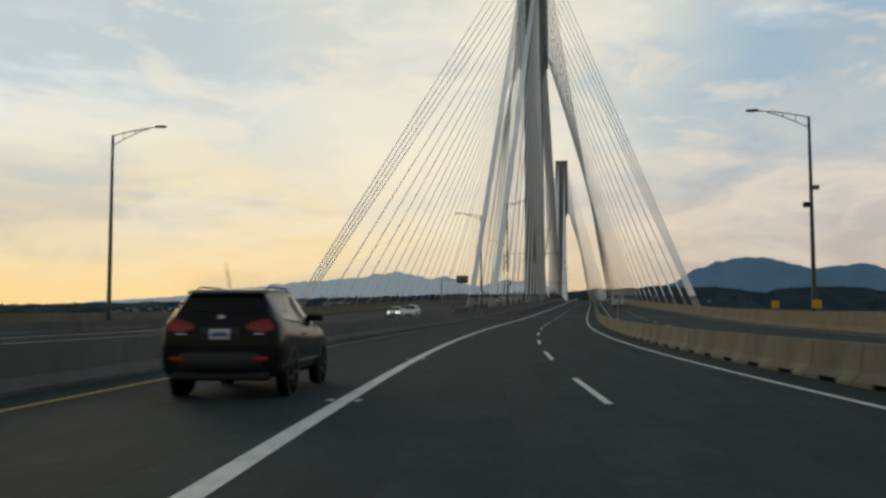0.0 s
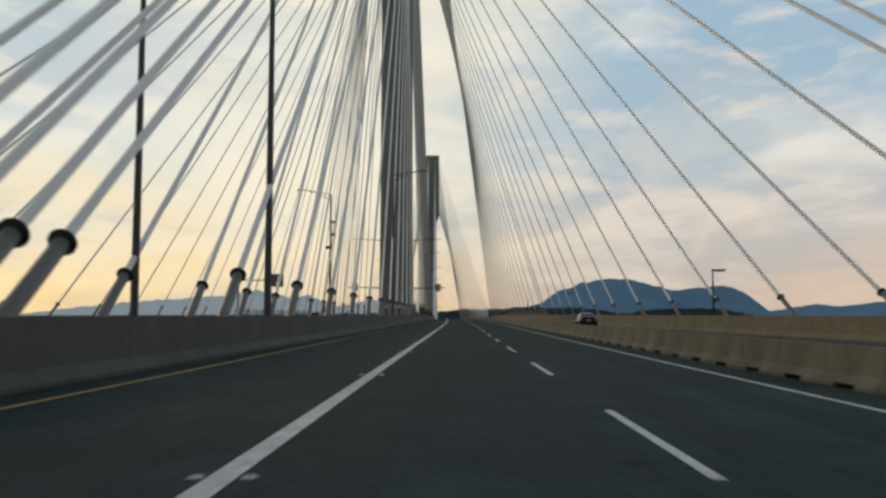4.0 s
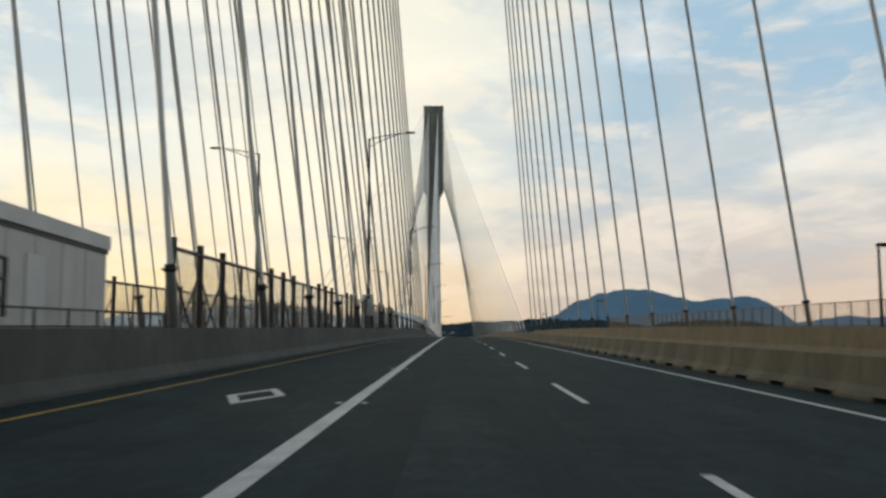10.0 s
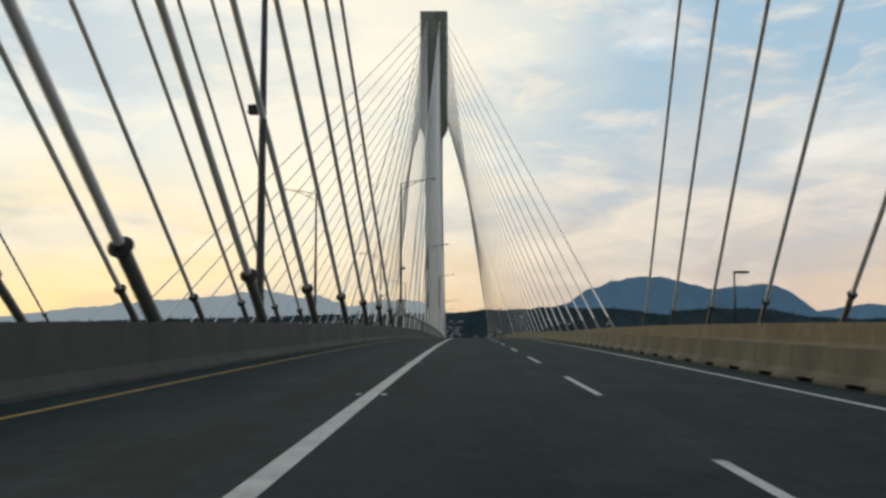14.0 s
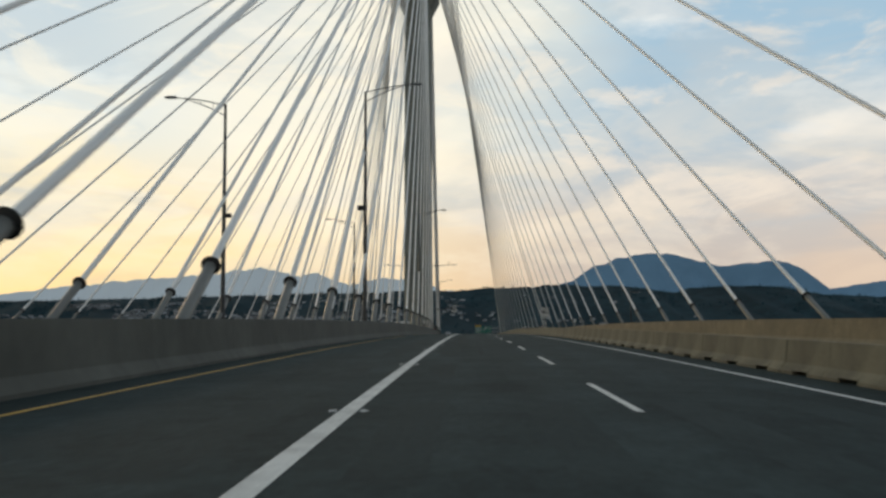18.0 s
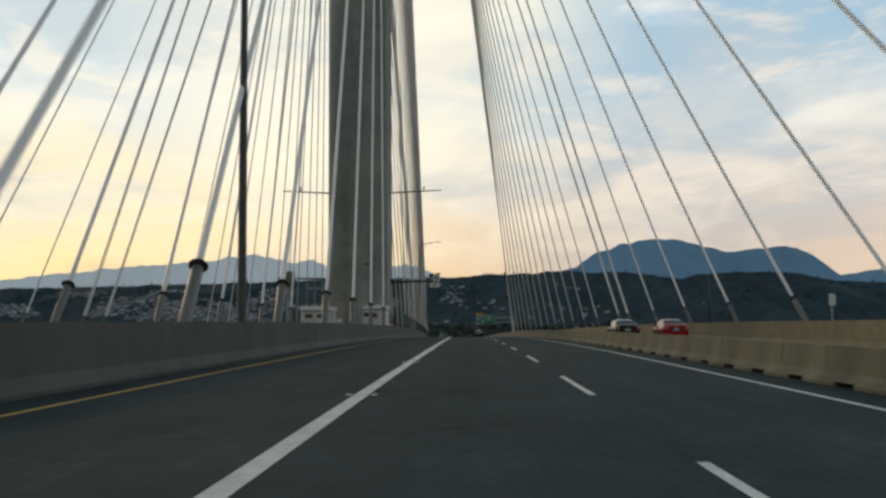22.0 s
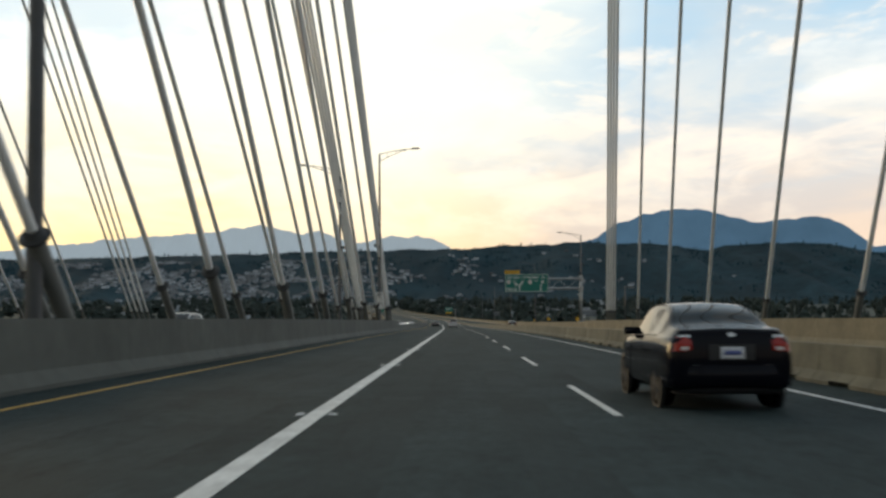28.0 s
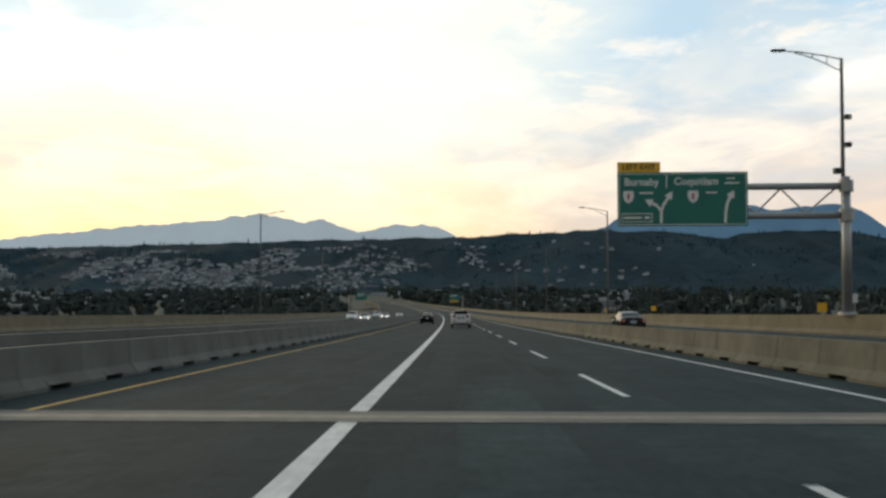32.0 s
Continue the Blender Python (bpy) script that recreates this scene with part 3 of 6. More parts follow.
# ---- joints, markings, wear on the road ----
JOINTSTEEL = material("joint_steel", (.25, .215, .16), .7, metal=.1, grain=((1.2, .25, 4), (8, .2, 4)))
JOINT = material("joint_concrete", (.150, .142, .122), .9, grain=((.6, .2, 4), (6, .2, 5)))
SKID = material("tyre_marks", (.0225, .0345, .0380), .9, spec=.1, grain=((.5, .25, 4), (8, .3, 4)))
PATCH = material("newer_asphalt", (.0315, .0454, .0474), .86, spec=.07, grain=((.5, .15, 4), (9, .18, 5)), bump=.4, bump_scale=30)
for q in JOINTS:
    for lo, hi in ((IN_WALL, LOW_WALL - .02), (LOW_WALL + .60, OUT_WALL)):
        for d0, d1, mat, nm in ((-.62, -.17, JOINT, "joint_band"), (.17, .62, JOINT, "joint_band"), (-.165, .165, JOINTSTEEL, "joint_steel")):
            ob = swept(nm, [(lo, .010), (hi, .010)], q + d0, q + d1, 2, mat, closed=False)
            tagged(ob, "pale concrete band of the bridge's expansion joint" if mat is JOINT else "dark steel expansion joint across the road", "expansion joint", kind="structure")


def flat_shape(name, outline, holes, x, y, mat, label):
    """A thin painted outline on the road: an outer and an inner ring of (x, y) points."""
    n = len(outline)
    v = [on_road(x + a, y + b, .008) for a, b in outline] + [on_road(x + a, y + b, .008) for a, b in holes]
    f = [(i, (i + 1) % n, n + (i + 1) % n, n + i) for i in range(n)]
    return tagged(new(name, mesh_from(name, v, f, (WHITEPAINT,))), label, "road marking", kind="structure")


for q in (320.5, 790.5):
    flat_shape("carpool_diamond", [(0, -2.0), (.55, 0), (0, 2.0), (-.55, 0)], [(0, -1.35), (.36, 0), (0, 1.35), (-.36, 0)], -3.45, q, WHITEPAINT, "worn white carpool diamond painted on the lane")
for x, y0, y1, w in ((.55, 588, 610, .16), (-.95, 590, 609, .15), (1.9, 586, 606, .12), (1.2, 980, 1000, .16), (2.0, 500, 519, .16)):
    tagged(swept("tyre_marks", [(x - w / 2, .0045), (x + w / 2, .0045)], y0, y1, 3, SKID, closed=False), "faint black tyre marks on the asphalt", "tyre mark", kind="structure")
# darker wheel tracks and a pale seam where paving lanes meet
for x in (-4.25, -2.6, -.55, 1.25, 3.1, 4.85):
    ob = swept("wheel_track", [(x - .33, .0022), (x + .33, .0022)], -120, 1300, 12, PATCH, closed=False)
    tagged(ob, "slightly darker worn wheel track in the lane", "wheel track", kind="structure")
# raised studs along the solid line
sv, sf = [], []
for i in range(-6, 74):
    y = DASH_START + DASH_PERIOD * i + .1
    for dx in (-.21, .21):
        cx, cy, cz = on_road(LINE_L + dx, y, .004)
        b0 = len(sv)
        sv += [(cx - .06, cy - .06, cz), (cx + .06, cy - .06, cz), (cx + .06, cy + .06, cz), (cx - .06, cy + .06, cz), (cx - .035, cy - .02, cz + .018), (cx + .035, cy - .02, cz + .018), (cx + .035, cy + .02, cz + .018), (cx - .035, cy + .02, cz + .018)]
        sf += [(b0, b0 + 1, b0 + 5, b0 + 4), (b0 + 1, b0 + 2, b0 + 6, b0 + 5), (b0 + 2, b0 + 3, b0 + 7, b0 + 6), (b0 + 3, b0, b0 + 4, b0 + 7), (b0 + 4, b0 + 5, b0 + 6, b0 + 7)]
tagged(new("road_studs", mesh_from("road_studs", sv, sf, (WHITEPAINT,))), "small pale raised studs beside the solid line", "road stud", kind="stuff")

# ---- pylon fittings ----
BLACKSIGN = material("sign_black", (.015, .015, .016), .5)
WHITESIGN = material("sign_white", (.72, .72, .70), .45, grain=((2, .05, 3),))
GREENSIGN = material("sign_green", (.007, .150, .118), .45, grain=((1, .08, 3),))
YELLOWSIGN = material("sign_yellow", (.78, .43, .02), .45, grain=((2, .06, 3),))
SIGNBACK = material("sign_back_aluminium", (.17, .165, .155), .55, metal=.2, grain=((2, .1, 3),))
SITE_WHITE = material("white_site_cabin", (.60, .60, .57), .6, grain=((.8, .08, 4), (2, .06, 4, (1, 1, .2))))
SITE_ROOF = material("pale_cabin_roof", (.68, .68, .66), .55, grain=((1, .08, 4),))
GREYBOX = material("grey_plastic_cabin", (.12, .125, .13), .55, grain=((1, .1, 4),))
REDSIGN = material("red_label", (.45, .05, .03), .5)
MESHFENCE = material("fence_mesh", (.20, .16, .11), .7, metal=.3)


def lettering(name, words, size, parent, at, mat, rx=90, rz=0, centre=True):
    cu = bpy.data.curves.new(name, "FONT")
    cu.body, cu.size, cu.extrude, cu.offset = words, size, .004, size * .018
    cu.align_x = "CENTER" if centre else "LEFT"
    cu.align_y = "CENTER"
    tmp = bpy.data.objects.new(name, cu)
    scene.collection.objects.link(tmp)
    dg = bpy.context.evaluated_depsgraph_get()
    me = bpy.data.meshes.new_from_object(tmp.evaluated_get(dg))
    bpy.data.objects.remove(tmp)
    me.materials.clear()
    me.materials.append(mat)
    return piece(name, me, parent, pose(*at, rx, 0, rz))


def slab(name, parent, x0, x1, z0, z1, mat, y=0.0, t=.006, label="", bevel=0.0):
    """A thin upright plate that faces -y."""
    return part(name, new_box(x0, x1, y - t, y + t, z0, z1, bevel=bevel), mat, parent, label)


def frame_ring(x0, x1, z0, z1, w, y):
    bm = bmesh.new()
    for a0, a1, b0, b1 in ((x0, x1, z0, z0 + w), (x0, x1, z1 - w, z1), (x0, x0 + w, z0 + w, z1 - w), (x1 - w, x1, z0 + w, z1 - w)):
        box(bm, a0, a1, y - .002, y + .002, b0, b1)
    return bm


def lane_board(parent, x, y, z, front=True):
    """The carpool lane sign on the pylon's arm: a diamond, a bus over a car, and an arrow."""
    b = slab("sign_board", parent, x - .60, x + .60, z - .78, z + .78, WHITESIGN if front else SIGNBACK, y, .02, bevel=.006)
    if not front:
        return
    def bit(name, x0, x1, z0, z1, mat=BLACKSIGN, up=.006, bevel=0.0, owner=b):
        return part(name, new_box(x + x0, x + x1, y - .022 - up, y - .0215, z + z0, z + z1, bevel=bevel), mat, owner)
    part("border", frame_ring(x - .598, x + .598, z - .778, z + .778, .03, y - .024), BLACKSIGN, b)
    bit("black_panel", -.57, -.14, -.27, .75)
    bm = bmesh.new()
    vo = [bm.verts.new((x - .355 + a, y - .034, z + .24 + c)) for a, c in ((0, -.27), (.15, 0), (0, .27), (-.15, 0))]
    vi = [bm.verts.new((x - .355 + a, y - .034, z + .24 + c)) for a, c in ((0, -.13), (.07, 0), (0, .13), (-.07, 0))]
    for i in range(4):
        bm.faces.new((vo[i], vo[(i + 1) % 4], vi[(i + 1) % 4], vi[i]))
    part("diamond", bm, WHITESIGN, b)
    bus = bit("bus_symbol", .02, .46, .21, .68, bevel=.005)
    bit("windscreen_symbol", .07, .41, .42, .60, WHITESIGN, .010, owner=bus)
    for a in (.10, .38):
        bit("lamp_symbol", a - .035, a + .035, .28, .34, WHITESIGN, .010, owner=bus)
        bit("wheel_symbol", a - .05, a + .05, .15, .215, owner=bus)
    auto = bit("car_symbol", .02, .46, -.20, -.03, bevel=.005)
    bit("roof_symbol", .09, .39, -.035, .08, owner=auto)
    bit("windscreen_symbol", .12, .36, -.02, .05, WHITESIGN, .010, owner=auto)
    for a in (.09, .39):
        bit("lamp_symbol", a - .035, a + .035, -.12, -.06, WHITESIGN, .010, owner=auto)
        bit("wheel_symbol", a - .05, a + .05, -.26, -.195, owner=auto)
    bm = bmesh.new()
    bm.faces.new([bm.verts.new((x + a, y - .03, z - .50 + c)) for a, c in ((-.22, .09), (-.03, .05), (-.03, .15), (.03, .15), (.03, .05), (.22, .09), (0, -.16))])
    part("arrow", bm, BLACKSIGN, b)


for ty in TOWERS:
    z0 = road_z(ty)
    for s in (1, -1):
        nm = "lane_sign"
        arm = thing(nm, (MID, ty + (.1 + s if ty == TOWERS[0] else 1.15), z0 + (.5 if s < 0 or ty == TOWERS[0] else .13)), label="dark steel arm on the pylon with a carpool lane sign" if s > 0 else "dark steel arm on the pylon with a sign seen from behind", category="lane sign", group="lane signs on the pylons")
        ends = 9.7 if ty == TOWERS[0] or s < 0 else 9.1
        bm = tube(bmesh.new(), (s * 3.05, 0, 6.1), (s * ends, 0, 6.25), .13, .085, 10)
        part("arm_tube", bm, DARKSTEEL, arm, smooth=True)
        part("arm_flange", new_box(s * 3.22 - .08, s * 3.22 + .08, -.28, .28, 5.75, 6.45, bevel=.02), DARKSTEEL, arm)
        lane_board(arm, s * (8.3 if ty == TOWERS[0] or s < 0 else 8.15), -.16, 6.25, s > 0)
        up = thing("beacon_lamp", (MID, ty + .5, z0 + .7), label="thin dark steel arm high on the pylon with a small lamp", category="lamp arm", group="beacon arms on the pylons")
        part("arm_tube", tube(bmesh.new(), (s * 3.0, 0, 15.6), (s * 9.0, 0, 15.9), .085, .06, 8), DARKSTEEL, up, smooth=True)
        part("lamp_stub", tube(bmesh.new(), (s * 7.0, 0, 15.8), (s * 7.0, 0, 16.35), .09, .07, 8), DARKSTEEL, up)
        part("arm_flange", new_box(s * 3.0 - .05, s * 3.0 + .08, -.2, .2, 15.3, 15.9, bevel=.02), DARKSTEEL, up)
    fl = thing("wall_lamp", (MID + 1.3, ty - 4.02, z0 + 7.9), label="dark floodlight on a bracket on the pylon's face", category="floodlight", group="floodlights on the pylons")
    part("bracket", pipe(bmesh.new(), [(.35, 0, -.25), (.35, -.18, -.25), (.05, -.55, .1)], .05), DARKSTEEL, fl)
    part("wall_plate", new_box(.22, .48, -.03, .02, -.45, -.05, bevel=.01), DARKSTEEL, fl)
    bm = loft(bmesh.new(), [[(-.55, -.75, .0), (.12, -.75, .0), (.12, -.35, .0), (-.55, -.35, .0)], [(-.50, -.72, .16), (.08, -.72, .22), (.08, -.38, .22), (-.50, -.38, .16)]])
    part("lamp_head", bm, DARKSTEEL, fl)
    part("lens", new_box(-.5, .08, -.72, -.38, -.02, -.003), WHITESIGN, fl)

# steel working platforms between the decks, at the pylons and at the bridge's ends
GRATE = material("steel_grating", (.10, .10, .10), .6, metal=.4, grain=((4, .2, 3),))


def rail_line(parent, pts, h=1.1, posts=1.6, r=.025, bars=3, mat=DARKSTEEL):
    for a, b in zip(pts, pts[1:]):
        a, b = Vector(a), Vector(b)
        n = max(1, int(round((b - a).length / posts)))
        for i in range(n + 1):
            p = a.lerp(b, i / n)
            part("post", tube(bmesh.new(), p, p + Vector((0, 0, h)), r, sides=6), mat, parent)
        for k in range(bars):
            z = h * (k + 1) / bars
            part("rail_bar", tube(bmesh.new(), a + Vector((0, 0, z)), b + Vector((0, 0, z)), r * .9, sides=6), mat, parent)


def platform(y0, y1, z_up, label, half=3.65, centre=MID, height=1.1, bars=3, posts=1.6, r=.025, short=0.0, open_side=False):
    base = thing("work_platform", (centre, (y0 + y1) / 2, road_z((y0 + y1) / 2)), label=label, category="platform")
    L = (y1 - y0) / 2
    part("grating", new_box(-half - .05, half + .05, -L, L, z_up - .12, z_up), GRATE, base)
    for x in (.05 - half, 0, half - .05):
        part("beam", new_box(x - .12, x + .12, -L, L, z_up - .5, z_up - .125), DARKSTEEL, base)
    rail = thing("platform_rail", (centre, (y0 + y1) / 2, road_z((y0 + y1) / 2)), label="dark steel pipe railing round the platform", category="railing", group="railings of the work platforms")
    tilt = Euler((math.atan((road_z(y1) - road_z(y0)) / (y1 - y0)), 0, 0)).to_matrix().to_4x4()
    for ob in (base, rail):
        ob.matrix_basis = ob.matrix_basis @ tilt
    if not open_side:
        rail_line(rail, [(half, -L, z_up), (half, L, z_up)], height, posts, r, bars)
    rail_line(rail, [(-half, short - L, z_up), (-half, L - short * .15, z_up)], height, posts, r, bars)
    return base


platform(288, 303.2, .55, "dark steel grating platform in front of the pylon", bars=1, posts=5.0, r=.06, height=1.08)
platform(311.6, 330, .55, "dark steel grating platform behind the pylon")
platform(757, 773.2, .55, "dark steel grating platform in front of the far pylon", half=4.1, centre=AXIS, open_side=True, bars=2, posts=2.2)
platform(774.0, 781.4, .55, "narrow dark steel grating walkway along the pylon's flank", half=.32, centre=MID + 3.61, bars=1, posts=3.6)
platform(781.6, 802, .55, "dark steel grating platform behind the far pylon", half=3.45)
platform(107, 132, .35, "dark steel platform between the decks at the bridge's end", half=1.72, centre=AXIS, height=1.25, bars=2, posts=4.2, r=.05, short=12.0)


def steps_up(x, y, z, s, n=5, label="dark steel stair with pipe handrails"):
    st = thing("steel_stair", (x, y, z), label=label, category="stair", group="steel stairs at the pylons")
    for i in range(n):
        part("tread", new_box(-.45, .45, s * i * .27 - .13, s * i * .27 + .13, i * .19 + .16, i * .19 + .19), GRATE, st)
    for sx in (-.46, .46):
        part("stringer", loft(bmesh.new(), [[(sx - .02, -s * .1, 0), (sx + .02, -s * .1, 0), (sx + .02, -s * .1, .2), (sx - .02, -s * .1, .2)],
                                           [(sx - .02, s * n * .27, n * .19), (sx + .02, s * n * .27, n * .19), (sx + .02, s * n * .27, n * .19 + .2), (sx - .02, s * n * .27, n * .19 + .2)]]), DARKSTEEL, st)
        part("handrail", pipe(bmesh.new(), [(sx, -s * .1, .1), (sx, -s * .1, 1.1), (sx, s * n * .27, n * .19 + 1.1), (sx, s * (n * .27 + .8), n * .19 + 1.1), (sx, s * (n * .27 + .8), n * .19 + .1)], .055, 6), DARKSTEEL, st)
        for low in (.4, .75):
            part("mid_rail", pipe(bmesh.new(), [(sx, -s * .1, low), (sx, s * n * .27, n * .19 + low), (sx, s * (n * .27 + .8), n * .19 + low)], .035, 6), DARKSTEEL, st)


steps_up(MID + 3.0, 312.2, road_z(312) + .55, 1)
steps_up(MID + 3.82, 316.8, road_z(317) + .45, 1)
steps_up(MID + 1.4, 794.5, road_z(794.5) + .55, 1, n=7)
# behind the far pylon: a cabinet on its flank, a steel gate frame and a toilet
flank = thing("power_cabinet", (MID + 3.64, 778.2, road_z(778) + .55), label="narrow grey metal cabinet with a pipe beside the pylon", category="cabinet")
part("body", new_box(-.2, .2, -.2, .2, .08, 1.8, bevel=.02), GREYBOX, flank)
part("plinth", new_box(-.22, .22, -.22, .22, 0, .075), DARKSTEEL, flank)
part("door", new_box(-.16, .16, -.222, -.204, .2, 1.72, bevel=.006), GREYBOX, flank)
part("pipe", tube(bmesh.new(), (0, 0, 1.8), (0, 0, 2.1), .06, sides=8), DARKSTEEL, flank)
def gate_frame(x, y, tall, label, notice):
    gate = thing("gate_frame", (x, y, road_z(y) + .55), label=label, category="gate", group="steel gate frames at the pylons")
    for a in (-.33, .33):
        part("post", tube(bmesh.new(), (a, 0, 0), (a, 0, tall), .06, sides=6), DARKSTEEL, gate)
        part("rear_post", tube(bmesh.new(), (a, 1.0, 0), (a, 1.0, tall), .05, sides=6), DARKSTEEL, gate)
    for z in (.6, 1.2, tall - .04):
        part("bar", tube(bmesh.new(), (-.33, 0, z), (.33, 0, z), .045, sides=6), DARKSTEEL, gate)
        part("side_bar", tube(bmesh.new(), (.33, 0, z), (.33, 1.0, z), .045, sides=6), DARKSTEEL, gate)
    part("brace", tube(bmesh.new(), (-.32, 0, 1.2), (.32, 0, tall - .05), .03, sides=6), DARKSTEEL, gate)
    if not notice:
        part("mast", tube(bmesh.new(), (.2, 1.0, tall), (.2, 1.0, tall + .6), .03, sides=6), DARKSTEEL, gate)
        for a in (-.33, .33):
            part("handrail", tube(bmesh.new(), (a, -1.1, .95), (a, 0, tall - .04), .05, sides=6), DARKSTEEL, gate)
            part("stringer", tube(bmesh.new(), (a, -1.1, .05), (a, 0, .95), .06, sides=6), DARKSTEEL, gate)
    if notice:
        slab("notice", gate, -.30, .16, .35, 1.0, WHITESIGN, -.08, .008, "white notice")
        slab("notice_band", gate, -.30, .16, 1.01, 1.16, REDSIGN, -.08, .008, "red band")


gate_frame(MID + 3.62, 774.0, 1.9, "dark steel gate frame with a red and white notice", True)
gate_frame(MID + 3.80, 302.3, 1.95, "dark steel pipe frame with a thin mast before the pylon's flank", False)

# portable toilets before the first pylon
toilet = thing("portable_toilet", (MID - 1.0, 296.4, road_z(296.4) + .55), label="grey portable toilet with a pale roof and red label", category="portable toilet", group="portable toilets by the pylon")
part("cabin", new_box(-.56, .56, -.56, .56, .06, 2.05, bevel=.05, seg=2), GREYBOX, toilet)
part("skid", new_box(-.58, .58, -.6, .6, 0, .07), DARKSTEEL, toilet)
part("roof", loft(bmesh.new(), [[(-.6, -.6, 2.05), (.6, -.6, 2.05), (.6, .6, 2.05), (-.6, .6, 2.05)], [(-.55, -.5, 2.2), (.55, -.5, 2.2), (.55, .5, 2.2), (-.55, .5, 2.2)], [(-.3, -.3, 2.28), (.3, -.3, 2.28), (.3, .3, 2.28), (-.3, .3, 2.28)]]), SITE_ROOF, toilet, "pale translucent roof")
part("door", new_box(-.42, .42, -.60, -.565, .15, 1.95, bevel=.012), GREYBOX, toilet)
part("label_plate", new_box(.12, .40, -.612, -.603, 1.48, 1.74, bevel=.06), REDSIGN, toilet, "red label")
part("vent_pipe", tube(bmesh.new(), (.4, .4, 2.1), (.4, .4, 2.55), .05, sides=8), GREYBOX, toilet)
copy_thing(toilet, pose(MID - 1.3, 797.0, road_z(797) + .55))
for dx in (1.22, 2.44):
    copy_thing(toilet, pose(MID - 1.0 + dx, 296.4, road_z(296.4) + .55))
plate = thing("notice_board", (MID + 1.95, 297.8, road_z(297) + .55), label="small white notice on a post by the toilets", category="notice")
part("post", tube(bmesh.new(), (0, 0, 0), (0, 0, 2.15), .025, sides=6), DARKSTEEL, plate)
slab("board", plate, -.29, .29, 1.92, 2.2, WHITESIGN, -.04, .01)


def cabin(x0, x1, y0, y1, h, label, windows=((-.45, .36), (.25, .26)), unit_at=.55):
    zc = road_z((y0 + y1) / 2) + .55
    c = thing("site_cabin", ((x0 + x1) / 2, (y0 + y1) / 2, zc), label=label, category="site cabin", group="white site cabins at the pylons")
    a, b = (x1 - x0) / 2, (y1 - y0) / 2
    part("body", new_box(-a, a, -b, b, .22, h, bevel=.02), SITE_WHITE, c)
    part("roof", loft(bmesh.new(), [[(-a - .07, -b - .07, h), (a + .07, -b - .07, h), (a + .07, b + .07, h), (-a - .07, b + .07, h)], [(-a - .07, -b - .07, h + .34), (a + .07, -b - .07, h + .34), (a + .07, b + .07, h + .34), (-a - .07, b + .07, h + .34)],
                                     [(-a * .5, -b * .7, h + .42), (a * .5, -b * .7, h + .42), (a * .5, b * .7, h + .42), (-a * .5, b * .7, h + .42)]]), SITE_ROOF, c)
    part("eave_line", new_box(-a - .03, a + .03, -b - .03, b + .03, h - .10, h - .004), DARKSTEEL, c, "dark line under the roof")
    for sx in (-.6, .6):
        part("skid", new_box(sx * a - .08, sx * a + .08, -b, b, 0, .215), DARKSTEEL, c)
    for wx, ww in windows:
        win = part("window", new_box(wx * a - ww, wx * a + ww, -b - .035, -b - .005, h - .70, h - .3, bevel=.01), DARKSTEEL, c, "small dark window")
        part("window_sill", new_box(wx * a - ww - .04, wx * a + ww + .04, -b - .07, -b - .004, h - .75, h - .707), SITE_ROOF, win)
    air = part("air_unit", new_box(unit_at * a - .24, unit_at * a + .24, -b - .32, -b - .01, h - .78, h - .34, bevel=.02), GREYBOX, c, "dark air unit")
    for k in range(4):
        part("grille_slat", new_box(unit_at * a - .2, unit_at * a + .2, -b - .335, -b - .322, h - .72 + k * .09, h - .68 + k * .09), DARKSTEEL, air)
    for k in range(1, 4):               # joints between the wall panels
        part("panel_joint", new_box(-a + 2 * a * k / 4 - .012, -a + 2 * a * k / 4 + .012, -b - .004, -b + .004, .26, h - .8), GREYBOX, c)
    for k in range(1, 6):
        part("panel_joint", new_box(a - .004, a + .0035, -b + 2 * b * k / 6 - .012, -b + 2 * b * k / 6 + .012, .26, h - .12), GREYBOX, c)
    part("door", new_box(a + .004, a + .035, -.45, .45, .24, 2.2, bevel=.008), SITE_ROOF, c)
    part("wall_lamp", new_box(a + .002, a + .12, -b * .7 - .09, -b * .7 + .09, h - .42, h - .26, bevel=.02), GREYBOX, c)
    part("conduit", tube(bmesh.new(), (-.1 * a, -b - .03, .3), (-.1 * a, -b - .03, h - .9), .025, sides=6), GREYBOX, c)
    return c


cabin(MID + .6, MID + 3.35, 318.2, 326.2, 2.72, "white portable site cabin with a dark eave line by the pylon")
cabin(MID - 3.4, MID - .6, 318.4, 326.4, 2.5, "white portable site cabin beside the pylon's far side")
cabin(MID + 1.50, MID + 3.45, 765.2, 773.0, 2.40, "white portable site cabin in front of the far pylon", windows=((-.62, .30),), unit_at=.20)
cabin(MID - 4.45, MID - 1.5, 763.6, 767.4, 2.2, "white portable site cabin with small dark windows")
unit = thing("power_cabinet", (MID - 1.95, 771.0, road_z(771) + .55), label="cream metal power cabinet between the site cabins", category="cabinet")
part("body", new_box(-.6, .6, -.4, .4, .08, 1.5, bevel=.03), SITE_WHITE, unit)
part("plinth", new_box(-.63, .63, -.43, .43, 0, .075), DARKSTEEL, unit)
part("door", new_box(-.54, .54, -.425, -.404, .18, 1.42, bevel=.006), SITE_ROOF, unit)
part("handle", new_box(.24, .28, -.45, -.426, .8, 1.0), DARKSTEEL, unit)


